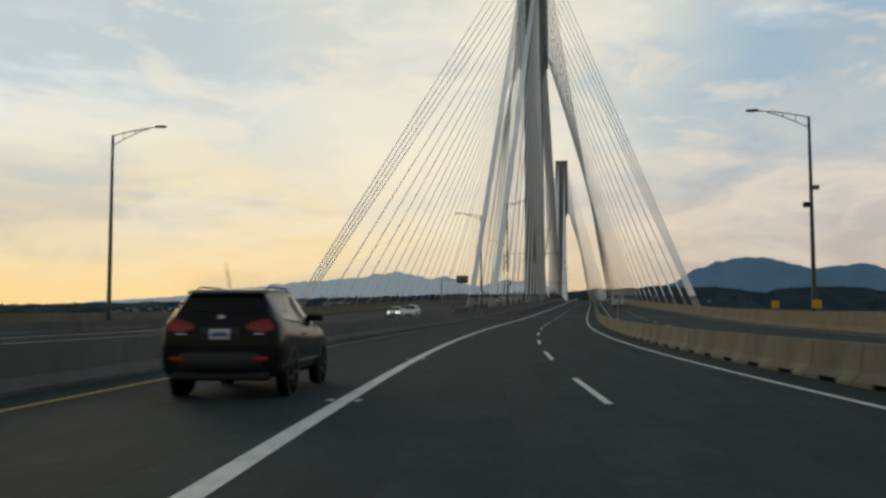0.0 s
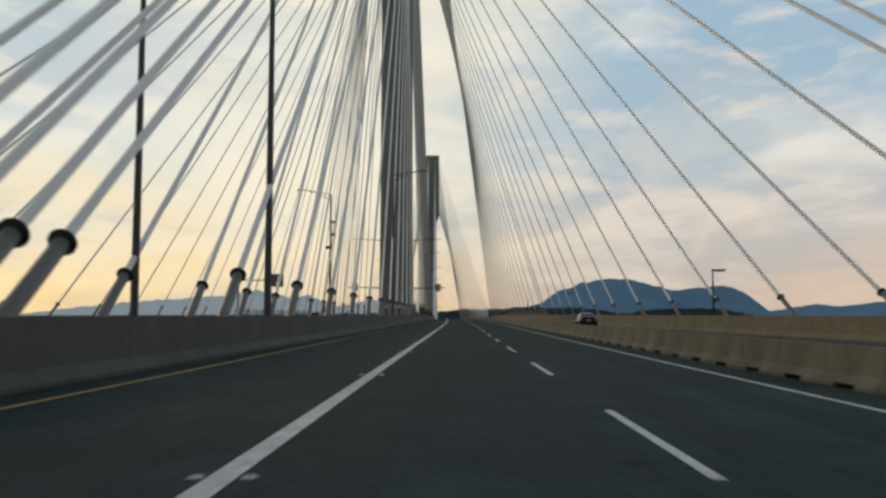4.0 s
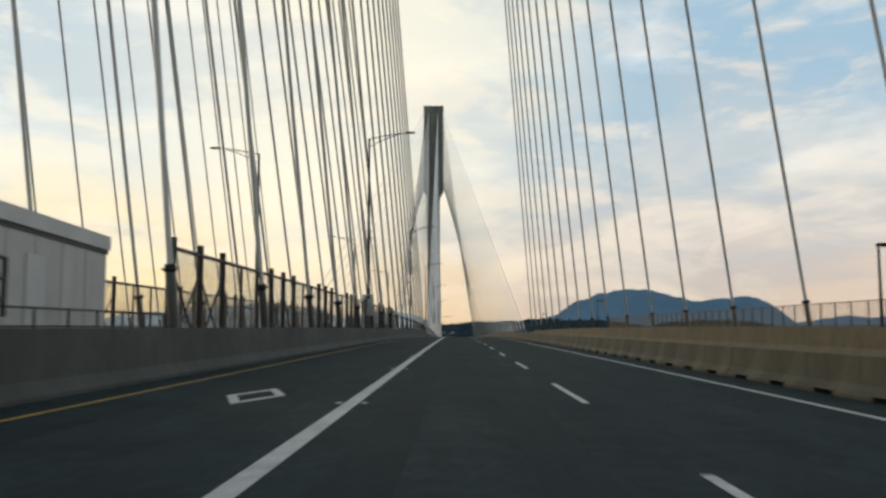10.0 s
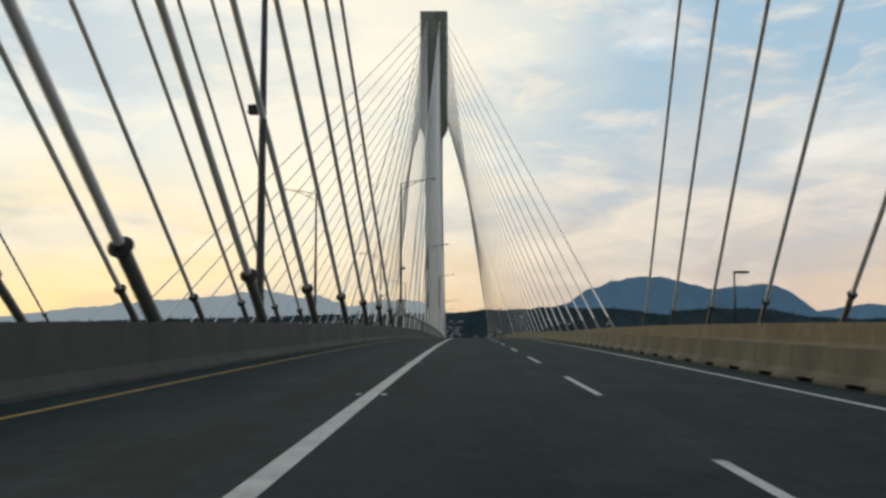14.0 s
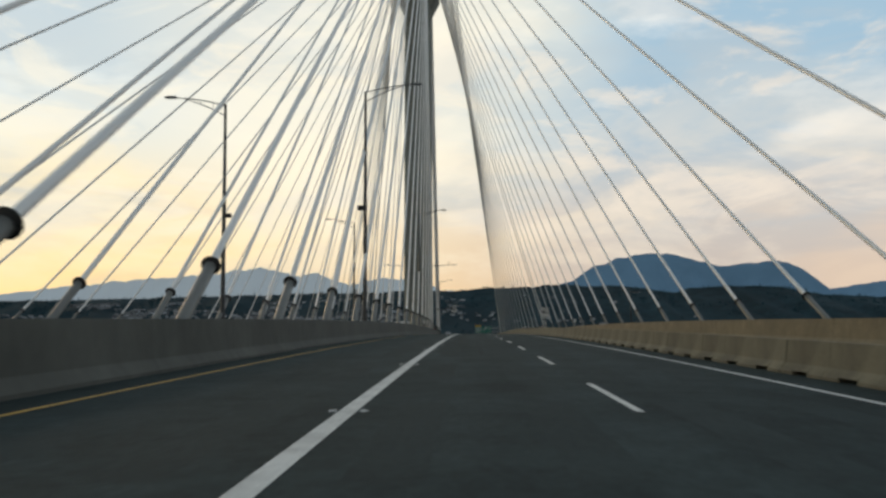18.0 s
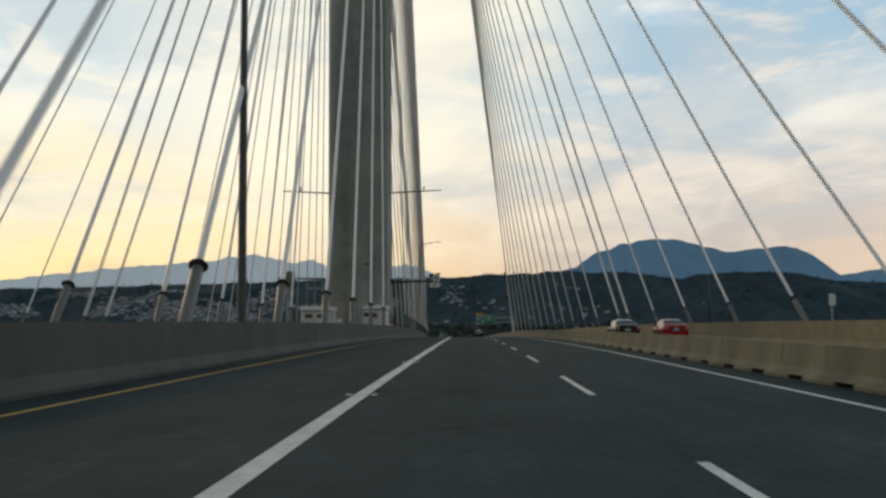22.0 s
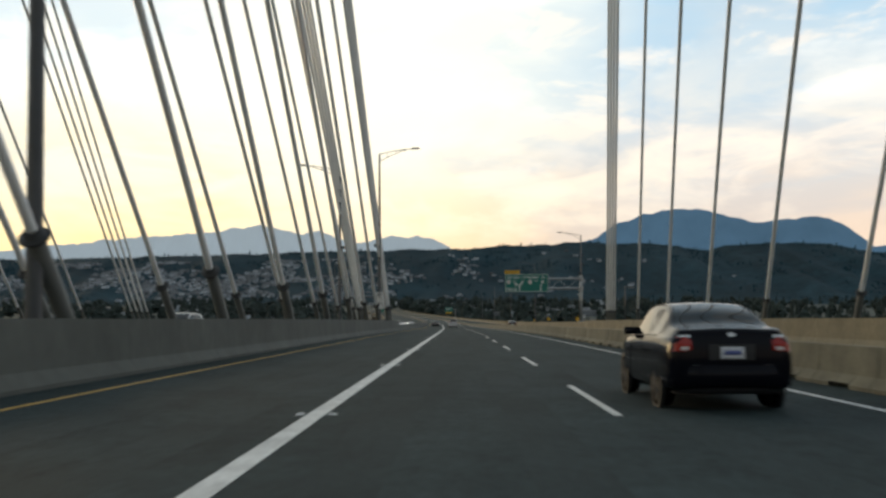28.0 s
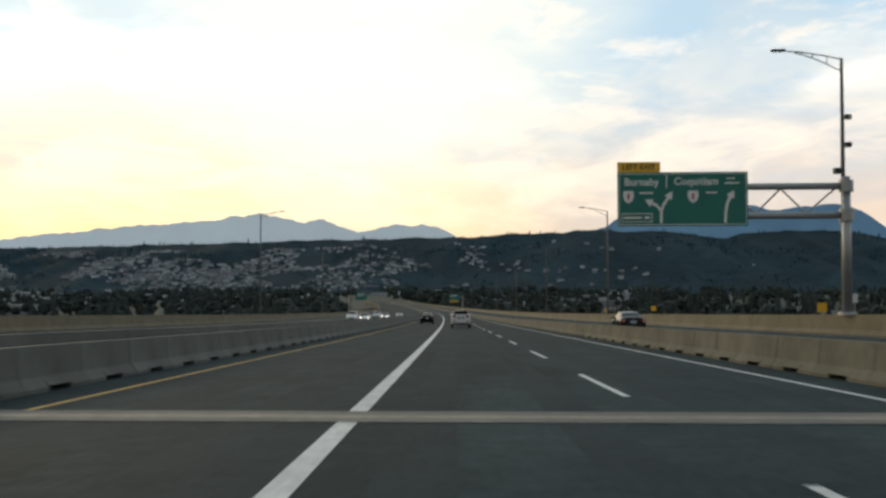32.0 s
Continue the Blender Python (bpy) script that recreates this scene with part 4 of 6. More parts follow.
# ---- tall mesh fences over the shore ----
def mesh_fence(name, x, y0, y1, h, label, brace=True, base=.5, step=2.9):
    top = thing(name, on_road(x, y0, base), label=label, category="fence")
    n = int((y1 - y0) / step)
    ox, oy, oz = on_road(x, y0, base)
    post = mesh_from("post", *tube_data(.055 if brace else .03, h))
    post.materials.append(DARKSTEEL)
    heavy = mesh_from("post", *tube_data(.11, h + .3))
    heavy.materials.append(DARKSTEEL)
    def loc(y, z=0.0):
        a = on_road(x, y, base + z)
        return Vector((a[0] - ox, a[1] - oy, a[2] - oz))
    big = [i for i in range(n + 1) if i % 5 in (0, 1, 2)] if brace else []
    for i in range(n + 1):
        piece("post", heavy if i in big else post, top, Matrix.Translation(loc(y0 + i * step)))
    for z, r in ((h, .065), (.06, .04), (h * .5, .022)) if brace else ((h, .022), (.04, .02)):
        for i in range(0, n, 3):
            e = min(n, i + 3)
            part("rail", tube(bmesh.new(), loc(y0 + i * step, z), loc(y0 + e * step, z), r, sides=6), DARKSTEEL, top)
    if brace:
        for i in big:
            if i % 5 in (0, 1) and i + 1 <= n:
                part("brace", tube(bmesh.new(), loc(y0 + i * step, .05), loc(y0 + (i + 1) * step, h * .8), .035, sides=6), DARKSTEEL, top)
                part("brace", tube(bmesh.new(), loc(y0 + (i + 1) * step, .05), loc(y0 + i * step, h * .8), .035, sides=6), DARKSTEEL, top)
    # the wire itself: thin crossing strands
    v, f = [], []
    pitch, w = (.115, .014) if brace else (.09, .008)
    L = n * step
    k = -int(h / pitch)
    while k * pitch < L:
        for s in (1, -1):
            a, b = (k * pitch, 0.0), (k * pitch + h, h)
            if s < 0:
                a, b = (k * pitch, h), (k * pitch + h, 0.0)
            t0 = max(0.0, -a[0] / (b[0] - a[0]))
            t1 = min(1.0, (L - a[0]) / (b[0] - a[0]))
            if t1 <= t0:
                continue
            ya, yb = a[0] + (b[0] - a[0]) * t0, a[0] + (b[0] - a[0]) * t1
            za, zb = a[1] + (b[1] - a[1]) * t0, a[1] + (b[1] - a[1]) * t1
            p, q = loc(y0 + ya, za), loc(y0 + yb, zb)
            i0 = len(v)
            v += [(p.x, p.y - w, p.z), (p.x, p.y + w, p.z), (q.x, q.y + w, q.z), (q.x, q.y - w, q.z)]
            f.append((i0, i0 + 1, i0 + 2, i0 + 3))
        k += 1
    piece("wire_mesh", mesh_from("wire_mesh", v, f, (MESHFENCE,)), top, label="pale wire mesh")
    return top


def tube_data(r, h, sides=6):
    v = [(r * math.cos(2 * math.pi * i / sides), r * math.sin(2 * math.pi * i / sides), z) for z in (0, h) for i in range(sides)]
    f = [(i, (i + 1) % sides, sides + (i + 1) % sides, sides + i) for i in range(sides)] + [tuple(range(sides, 2 * sides))]
    return v, f


mesh_fence("mesh_fence", -7.75, 329.5, 430, 3.0, "tall wire mesh fence on dark steel posts at the deck edge")
mesh_fence("mesh_fence", mirrored(-7.75), 329.5, 430, 3.0, "tall wire mesh fence along the opposite deck's inner edge")
mesh_fence("mesh_fence", 17.5, 296, 411.5, 1.08, "low wire mesh fence on top of the outer parapet", brace=False, base=WALL_H, step=1.75)
mesh_fence("mesh_fence", mirrored(17.5), 296, 411.5, 1.08, "low wire mesh fence on the far outer parapet", brace=False, base=WALL_H, step=1.75)
# ---- street lamps ----
LAMPSTEEL = material("lamp_pole_steel", (.075, .079, .084), .5, metal=.3, grain=((1.5, .12, 4),))


def street_lamp(x, y, base, side, label, group, extras=(), height=18.7):
    """A tall tapered pole with a curved truss arm of 3.6 m that points along side (+1: to +x)."""
    ox, oy, oz = on_road(x, y, base)
    top = thing("street_lamp", (ox, oy, oz), label=label, category="street lamp", group=group)
    h = height - base
    part("pole", loft(bmesh.new(), [[(r * math.cos(math.pi * i / 5), r * math.sin(math.pi * i / 5), z) for i in range(10)] for r, z in ((.17, 0), (.165, .4), (.14, h * .5), (.095, h))]), LAMPSTEEL, top, smooth=True)
    part("base_plate", new_box(-.27, .27, -.27, .27, -.03, .03, bevel=.01), LAMPSTEEL, top)
    def arm_pt(u, low):
        return (side * 3.5 * u, 0, h - .05 - (.75 * (1 - u) ** 1.5 if low else 0) + .55 * math.sin(u * 1.45))
    part("upper_arm", pipe(bmesh.new(), [arm_pt(k / 6, False) for k in range(7)], .04, 6), LAMPSTEEL, top)
    part("lower_arm", pipe(bmesh.new(), [arm_pt(k / 5 * .8, True) for k in range(6)], .035, 6), LAMPSTEEL, top)
    for u in (.25, .5):
        part("arm_strut", tube(bmesh.new(), arm_pt(u, False), arm_pt(u, True), .025, sides=6), LAMPSTEEL, top)
    e = arm_pt(1, False)
    bm = loft(bmesh.new(), [[(e[0] + side * a, b * .11, e[2] - .02) for a, b in ((-.1, -1), (.62, -1), (.75, 0), (.62, 1), (-.1, 1))], [(e[0] + side * a, b * .15, e[2] + .05) for a, b in ((-.12, -1), (.66, -1), (.8, 0), (.66, 1), (-.12, 1))],
                            [(e[0] + side * a, b * .08, e[2] + .13) for a, b in ((-.08, -1), (.55, -1), (.65, 0), (.55, 1), (-.08, 1))]])
    hd = part("lamp_head", bm, LAMPSTEEL, top)
    part("lens", new_box(min(e[0] + side * .02, e[0] + side * .6), max(e[0] + side * .02, e[0] + side * .6), -.1, .1, e[2] - .05, e[2] - .024), WHITESIGN, hd)
    if extras:
        for z, s in extras:
            part("camera_box", new_box(s * .15, s * .52, -.17, .12, z, z + .30, bevel=.03), DARKSTEEL, top, "small dark box on the pole")
    return top


LAMP_Y = (155.0, 232.8, 389.8, 469.8, 548.5, 627.0, 703.6, 862.2, 944.5)
BOXES = {3: ((9.3, -1),), 4: ((8.2, 1),), 5: ((9.6, -1),), 8: ((8.9, -1),)}          # which poles carry small boxes, and how high
OPP_BOXES = {5: ((8.3, 1),), 1: ((9.4, -1), (11.0, 1), (12.5, 1)), 8: ((8.3, 1),)}
OPP_LAMP_Y = (150.0, 232.0, 383.8, 461.8, 540.0, 620.2, 694.0, 855.0, 939.5)
for k, y in enumerate(LAMP_Y):
    street_lamp(-7.72, y, .03, 1, "tall grey steel street lamp with a curved truss arm", "street lamps between the decks", extras=BOXES.get(k, ()))
    street_lamp(mirrored(-7.72), OPP_LAMP_Y[k], .03, -1, "tall grey steel street lamp on the opposite deck's inner edge", "street lamps between the decks", extras=OPP_BOXES.get(k, ()), height=16.2)
for y in (59, -20):
    street_lamp(17.5, y, WALL_H, -1, "tall grey steel street lamp on the outer parapet", "street lamps on the approaches", extras=((7.2, -1), (8.4, 1)), height=14.8)
for k, y in enumerate((1019.5, 1107, 1194, 1281, 1368)):
    street_lamp(17.5, y, WALL_H, -1, "tall grey steel street lamp on the outer parapet", "street lamps on the approaches", extras=((8.6, -1), (10.2, 1), (11.9, 1)) if k == 0 else (), height=16.9)
for y in (57, -20):
    street_lamp(mirrored(13.15), y, .70, 1, "tall grey steel street lamp between the opposite lanes", "street lamps on the approaches", extras=(), height=14.6)
for y in (1127, 1214, 1301):
    street_lamp(mirrored(17.5), y, WALL_H, 1, "tall grey steel street lamp on the far outer parapet", "street lamps on the approaches", extras=())


def low_lamp(x, y, label):
    ox, oy, oz = on_road(x, y, WALL_H)
    top = thing("path_lamp", (ox, oy, oz), label=label, category="lamp", group="short lamps on the outer parapet")
    part("pole", tube(bmesh.new(), (0, 0, 0), (0, 0, 3.4), .075, .055, 8), LAMPSTEEL, top, smooth=True)
    part("base_plate", new_box(-.15, .15, -.15, .15, 0, .03), LAMPSTEEL, top)
    part("lamp_head", new_box(-.06, .95, -.16, .16, 3.26, 3.40, bevel=.03), LAMPSTEEL, top)
    part("lens", new_box(.2, .9, -.12, .12, 3.24, 3.256), WHITESIGN, top)


for y in (185, 263.6, 342, 420.5, 496, 583.5, 659.5, 739, 815, 943):
    low_lamp(17.5, y, "short grey lamp post with a flat head on the parapet")


# ---- signs ----
def bars(parent, rows, mat, y):
    """Lines of writing too small to read, as plain bars: (x0, x1, z, height)."""
    for x0, x1, z, h in rows:
        part("text_bar", new_box(x0, x1, y - .004, y, z - h * .3, z + h * .3), mat, parent)


def rule_sign(y, second, label, drop=0.0):
    """The carpool rules sign on a street lamp's pole, facing the traffic."""
    ox, oy, oz = on_road(-7.72, y - .24, 1.0 - drop)
    s = thing("carpool_sign", (ox, oy, oz), label=label, category="road sign", group="carpool signs on the lamp poles")
    slab("board", s, -.50, .50, 1.55 if second == 2 else 1.83 if second else 1.68, 3.55, WHITESIGN, 0, .012, bevel=.004)
    part("bracket", new_box(-.3, .3, .014, .12, 2.2, 2.3), DARKSTEEL, s)
    part("bracket", new_box(-.3, .3, .014, .12, 3.0, 3.1), DARKSTEEL, s)
    y0 = -.014
    part("car_symbol", new_box(-.22, .22, y0 - .004, y0, 3.20, 3.36, bevel=.02), BLACKSIGN, s)
    part("car_roof_symbol", new_box(-.14, .14, y0 - .004, y0, 3.365, 3.46), BLACKSIGN, s)
    lettering("lettering", "HOV", .26, s, (0, y0 - .003, 3.03), BLACKSIGN)
    if second:
        lettering("lettering", "2", .26, s, (-.30, y0 - .003, 2.78), BLACKSIGN)
        bars(s, ((-.10, .36, 2.78, .08), (-.34, .34, 2.55, .09), (-.46, .46, 2.36, .10)), BLACKSIGN, y0)
    if second == 2:
        part("divider", new_box(-.48, .48, y0 - .004, y0, 2.19, 2.22), BLACKSIGN, s)
        part("bus_symbol", new_box(-.44, -.10, y0 - .004, y0, 1.88, 2.08, bevel=.03), BLACKSIGN, s)
        lettering("lettering", "OK", .34, s, (.22, y0 - .003, 1.98), BLACKSIGN)
        bars(s, ((-.46, .46, 1.70, .12),), BLACKSIGN, y0)
    elif second:
        bars(s, ((-.42, .42, 2.14, .09), (-.46, .46, 1.98, .05)), BLACKSIGN, y0)
    else:
        bars(s, ((-.40, -.12, 2.74, .09), (.06, .38, 2.74, .09), (-.40, -.16, 2.50, .08), (0, .40, 2.50, .08), (-.42, -.16, 2.30, .08), (0, .42, 2.30, .08), (-.42, .42, 2.06, .11), (-.42, .42, 1.84, .11)), BLACKSIGN, y0)
        part("divider", new_box(-.05, -.035, y0 - .004, y0, 2.2, 2.86), BLACKSIGN, s)
    return s


rule_sign(LAMP_Y[2], 0, "white carpool rules sign on a lamp pole", .28)
rule_sign(LAMP_Y[4], 2, "white carpool rules sign with an OK panel on a lamp pole", -.14)
rule_sign(LAMP_Y[8], 1, "white carpool rules sign on the lamp pole by the last cables", .38)


def speed_sign(x, y, base, label):
    ox, oy, oz = on_road(x, y, base)
    s = thing("speed_sign", (ox, oy, oz), label=label, category="speed sign", group="speed limit signs")
    part("post", new_box(-.04, .04, -.02, .02, 0, 1.75), GALV, s)
    part("foot", new_box(-.12, .12, -.1, .1, 0, .05, bevel=.01), GALV, s)
    slab("board", s, -.40, .40, .95, 1.95, WHITESIGN, -.035, .008, bevel=.004)
    part("border", frame_ring(-.385, .385, .965, 1.935, .018, -.048), BLACKSIGN, s)
    lettering("lettering", "MAXIMUM", .125, s, (0, -.047, 1.84), BLACKSIGN)
    lettering("lettering", "90", .58, s, (0, -.047, 1.46), BLACKSIGN)
    bars(s, ((-.24, .24, 1.10, .09),), BLACKSIGN, -.045)
    return s


speed_sign(LOW_WALL + .42, 54.5, .747, "white ninety speed limit sign standing on the low barrier")
speed_sign(LOW_WALL + .29, 648.5, .747, "white ninety speed limit sign on a post on the barrier")

for x, y, text in ((17.5, 716, "small white marker sign on the outer parapet"), (17.9, 1019, "small white marker sign beside the sign gantry")):
    ox, oy, oz = on_road(x, y, WALL_H)
    s = thing("marker_sign", (ox, oy, oz), label=text, category="road sign")
    part("post", new_box(-.03, .03, -.02, .02, 0, 1.3), GALV, s)
    slab("board", s, -.15, .15, .72, 1.25, WHITESIGN, -.03, .008)

# yellow warning plates near the lamps on the approaches
for x, y, z in ((17.5, 58.7, WALL_H), (17.5, 72, WALL_H), (17.1, 1022.4, WALL_H), (17.5, 1108.6, WALL_H), (17.5, 1075, 1.5)):
    ox, oy, oz = on_road(x, y - .35, z)
    s = thing("warning_plate", (ox, oy, oz), label="small yellow warning plate at a lamp's foot", category="warning sign", group="yellow warning plates")
    part("post", new_box(-.03, .03, -.015, .015, 0, .5), GALV, s)
    part("plate", new_box(-.30, .30, -.035, -.016, .15, .75, bevel=.01), YELLOWSIGN, s)


# ---- the cantilever sign past the bridge ----
def cantilever(y, flip, label, board=True):
    x = 17.35
    ox, oy, oz = on_road(x, y, WALL_H)
    g = thing("sign_gantry", (ox, oy, oz), label=label, category="sign gantry")
    g.matrix_basis = g.matrix_basis @ Matrix.Diagonal((1.255, 1.255, 1.255, 1))
    part("mast", tube(bmesh.new(), (0, 0, 0), (0, 0, 6.6), .22, .20, 14), GALV, g, smooth=True)
    part("mast_base", tube(bmesh.new(), (0, 0, -.02), (0, 0, .12), .42, .40, 14), GALV, g)
    for z in (4.75, 6.15):
        part("chord", tube(bmesh.new(), (.1, 0, z), (-10.8, 0, z), .17, .15, 12), GALV, g, smooth=True)
        part("collar", tube(bmesh.new(), (0, 0, z - .28), (0, 0, z + .28), .34, .34, 14), GALV, g)
    for i, (a, b) in enumerate(((-.5, -1.9), (-1.9, -3.1), (-3.1, -4.3), (-4.3, -5.6), (-5.6, -7.0), (-7.0, -8.4), (-8.4, -9.8))):
        za, zb = (4.85, 6.05) if i % 2 else (6.05, 4.85)
        part("diagonal", tube(bmesh.new(), (a, 0, za), (b, 0, zb), .045, sides=6), GALV, g)
    y0, x0, x1, z0, z1 = -.24, -10.91, -4.71, 4.26, 6.86
    slab("board", g, x0, x1, z0, z1, GREENSIGN, y0, .03, "green destination board", bevel=.01)
    part("board_border", frame_ring(x0 + .06, x1 - .06, z0 + .06, z1 - .06, .035, y0 - .034), WHITESIGN, g)
    slab("exit_tab", g, x0, x0 + 2.05, z1 + .004, z1 + .50, YELLOWSIGN, y0, .028, "yellow tab over the board")
    q = y0 - .036
    lettering("lettering", "LEFT EXIT", .36, g, (x0 + 1.02, q, z1 + .25), BLACKSIGN)
    lettering("lettering", "Burnaby", .50, g, (x0 + 1.15, q, z1 - .48), WHITESIGN)
    lettering("lettering", "Coquitlam", .50, g, (x0 + 3.75, q, z1 - .46), WHITESIGN)
    part("divider", new_box(x0 + 2.32, x0 + 2.37, q - .004, q, z1 - .75, z1 - .12), WHITESIGN, g)
    bars(g, ((x1 - 1.0, x1 - .6, z1 - .32, .10), (x1 - 1.1, x1 - .4, z1 - .54, .12), (x0 + 1.05, x0 + 1.7, z1 - 1.0, .12), (x0 + 4.2, x0 + 4.75, z1 - 1.0, .12)), WHITESIGN, q)
    for sx in (x0 + .52, x0 + 3.6):
        bm = bmesh.new()
        pts = [(-.24, .28), (.24, .28), (.26, .0), (.18, -.2), (0, -.32), (-.18, -.2), (-.26, 0)]
        bm.faces.new([bm.verts.new((sx + a, q - .004, z1 - 1.18 + c)) for a, c in pts][::-1])
        part("route_shield", bm, WHITESIGN, g)
        part("shield_bar", new_box(sx - .05, sx + .05, q - .012, q - .006, z1 - 1.32, z1 - 1.02), REDSIGN, g)
    part("lane_panel", frame_ring(x0 + .2, x0 + 1.65, z0 + .2, z0 + .62, .035, q), WHITESIGN, g)
    bars(g, ((x0 + .32, x0 + 1.15, z0 + .41, .16), (x0 + 1.28, x0 + 1.52, z0 + .41, .2)), WHITESIGN, q)

    def arrow(pts, w, head):
        bm = bmesh.new()
        for (ax, az), (bx, bz) in zip(pts, pts[1:]):
            d = Vector((bx - ax, 0, bz - az)).normalized()
            n = Vector((d.z, 0, -d.x)) * w
            a, b = Vector((ax, q - .004, az)), Vector((bx, q - .004, bz))
            bm.faces.new([bm.verts.new(p) for p in (a + n, b + n, b - n, a - n)])
        if head:
            (ax, az), (bx, bz) = pts[-2:]
            d = Vector((bx - ax, 0, bz - az)).normalized()
            n = Vector((d.z, 0, -d.x)) * w * 3.2
            b = Vector((bx, q - .006, bz))
            bm.faces.new([bm.verts.new(p) for p in (b + n - d * .04, b + d * w * 5, b - n - d * .04)])
        part("arrow", bm, WHITESIGN, g)
    ax = x0 + 2.08
    arrow([(ax, z0 + .14), (ax, z0 + .75)], .065, False)
    arrow([(ax, z0 + .72), (ax + .1, z0 + 1.0), (ax + .36, z0 + 1.40)], .065, True)
    arrow([(ax, z0 + .72), (ax - .18, z0 + .98), (ax - .48, z0 + 1.13)], .065, True)
    bx = x0 + 5.12
    arrow([(bx, z0 + .16), (bx + .02, z0 + .7), (bx + .1, z0 + 1.1), (bx + .26, z0 + 1.42)], .065, True)
    return g


cantilever(1018.7, False, "green destination sign with a yellow tab on a steel cantilever")


def far_gantry(x, y, label, arm, tab=True, back=False, up=6.6):
    """A smaller sign on an arm, seen from far off."""
    ox, oy, oz = on_road(x, y, 0)
    g = thing("sign_gantry", (ox, oy, oz), label=label, category="sign gantry")
    part("mast", tube(bmesh.new(), (0, 0, 0), (0, 0, up + .6), .2, .18, 10), GALV, g)
    part("chord", tube(bmesh.new(), (0, 0, up), (arm, 0, up), .13, .11, 8), GALV, g)
    a = 1 if arm > 0 else -1
    x0, x1 = sorted((arm - a * 3.6, arm + a * .1))
    slab("board", g, x0, x1, up - 1.3, up + 1.2, SIGNBACK if back else GREENSIGN, -.2, .03)
    if tab:
        slab("exit_tab", g, x0 + .2, x1 - .2, up - 1.9, up - 1.31, YELLOWSIGN, -.2, .028, "yellow tab under the board")
    if not back:
        bars(g, ((x0 + .4, x1 - .5, up + .7, .35), (x0 + .4, x1 - 1.2, up + .1, .3)), WHITESIGN, -.235)
    return g


far_gantry(7.3, 1330, "distant green overhead sign with a yellow panel", -5.0)
far_gantry(mirrored(17.3), 298, "overhead sign on a steel arm, seen from behind", 8.6, tab=False, back=True, up=7.9)
far_gantry(mirrored(17.3), 1290, "distant green overhead sign over the opposite road", 6.0, tab=False)
# ---- vehicles ----
def paint(name, base, flake=.0):
    m = material(name, base, .12, metal=flake, spec=.10, grain=((1.2, .06, 3), (6, .05, 4)))
    b = m.node_tree.nodes["Principled BSDF"]
    b.inputs["Coat Weight"].default_value, b.inputs["Coat Roughness"].default_value = .04, .08
    return m


CARGLASS = material("tinted_car_glass", (.008, .0095, .010), .05, spec=.22)
BLACKTRIM = material("black_plastic_trim", (.016, .016, .017), .6)
TYRE = material("tyre_rubber", (.008, .008, .008), .9, spec=.02, grain=((30, .2, 3),))
ALLOY = material("alloy_wheel", (.035, .035, .038), .5, metal=.2)
REDLENS = material("red_tail_lamp", (.13, .008, .007), .2, glow=(1.0, .06, .03, .035))
CLEARLENS = material("clear_lamp_lens", (.6, .6, .58), .15)
HEADLIGHT = material("lit_headlamp", (.8, .8, .75), .2, glow=(1.0, .95, .8, 4.0))
PLATE = material("number_plate", (.62, .63, .66), .4)
PLATEBAR = material("plate_bar", (.10, .12, .30), .5)
CHROME = material("chrome_trim", (.55, .55, .55), .15, metal=1.0)

# stations of a car's shell from tail to nose: along, half width, sill, waist, top, half width of the top
SEDAN = dict(W=.85, belt=.96, roof=1.45, r=.305, axles=(-1.30, 1.27), cowl=1.05, top=(-.85, .2), glass=((-1.52, -.90), (.24, 1.08)), side=((-1.08, -.60), (-.52, -.02), (.05, .95)),
             lamp=(.53, .79, .98), plate_z=.77,
             body=((-2.15, .70, .42, .84, .86, .58), (-2.13, .76, .34, .91, .97, .62), (-2.08, .80, .29, .94, 1.05, .65), (-2.0, .825, .26, .955, 1.085, .67), (-1.85, .84, .24, .96, 1.10, .68), (-1.62, .85, .22, .96, 1.115, .68),
                   (-1.45, .85, .21, .96, 1.17, .655), (-1.2, .85, .20, .955, 1.30, .605), (-.95, .85, .20, .95, 1.385, .565), (-.7, .85, .20, .945, 1.43, .55), (-.2, .85, .20, .94, 1.45, .555), (.2, .85, .20, .93, 1.43, .56),
                   (.5, .85, .20, .925, 1.36, .58), (.9, .85, .20, .92, 1.14, .62), (1.15, .85, .20, .91, .99, .68), (1.4, .84, .21, .88, .93, .70), (1.85, .80, .24, .76, .83, .64), (2.08, .70, .30, .64, .68, .50), (2.15, .58, .40, .54, .56, .40)))
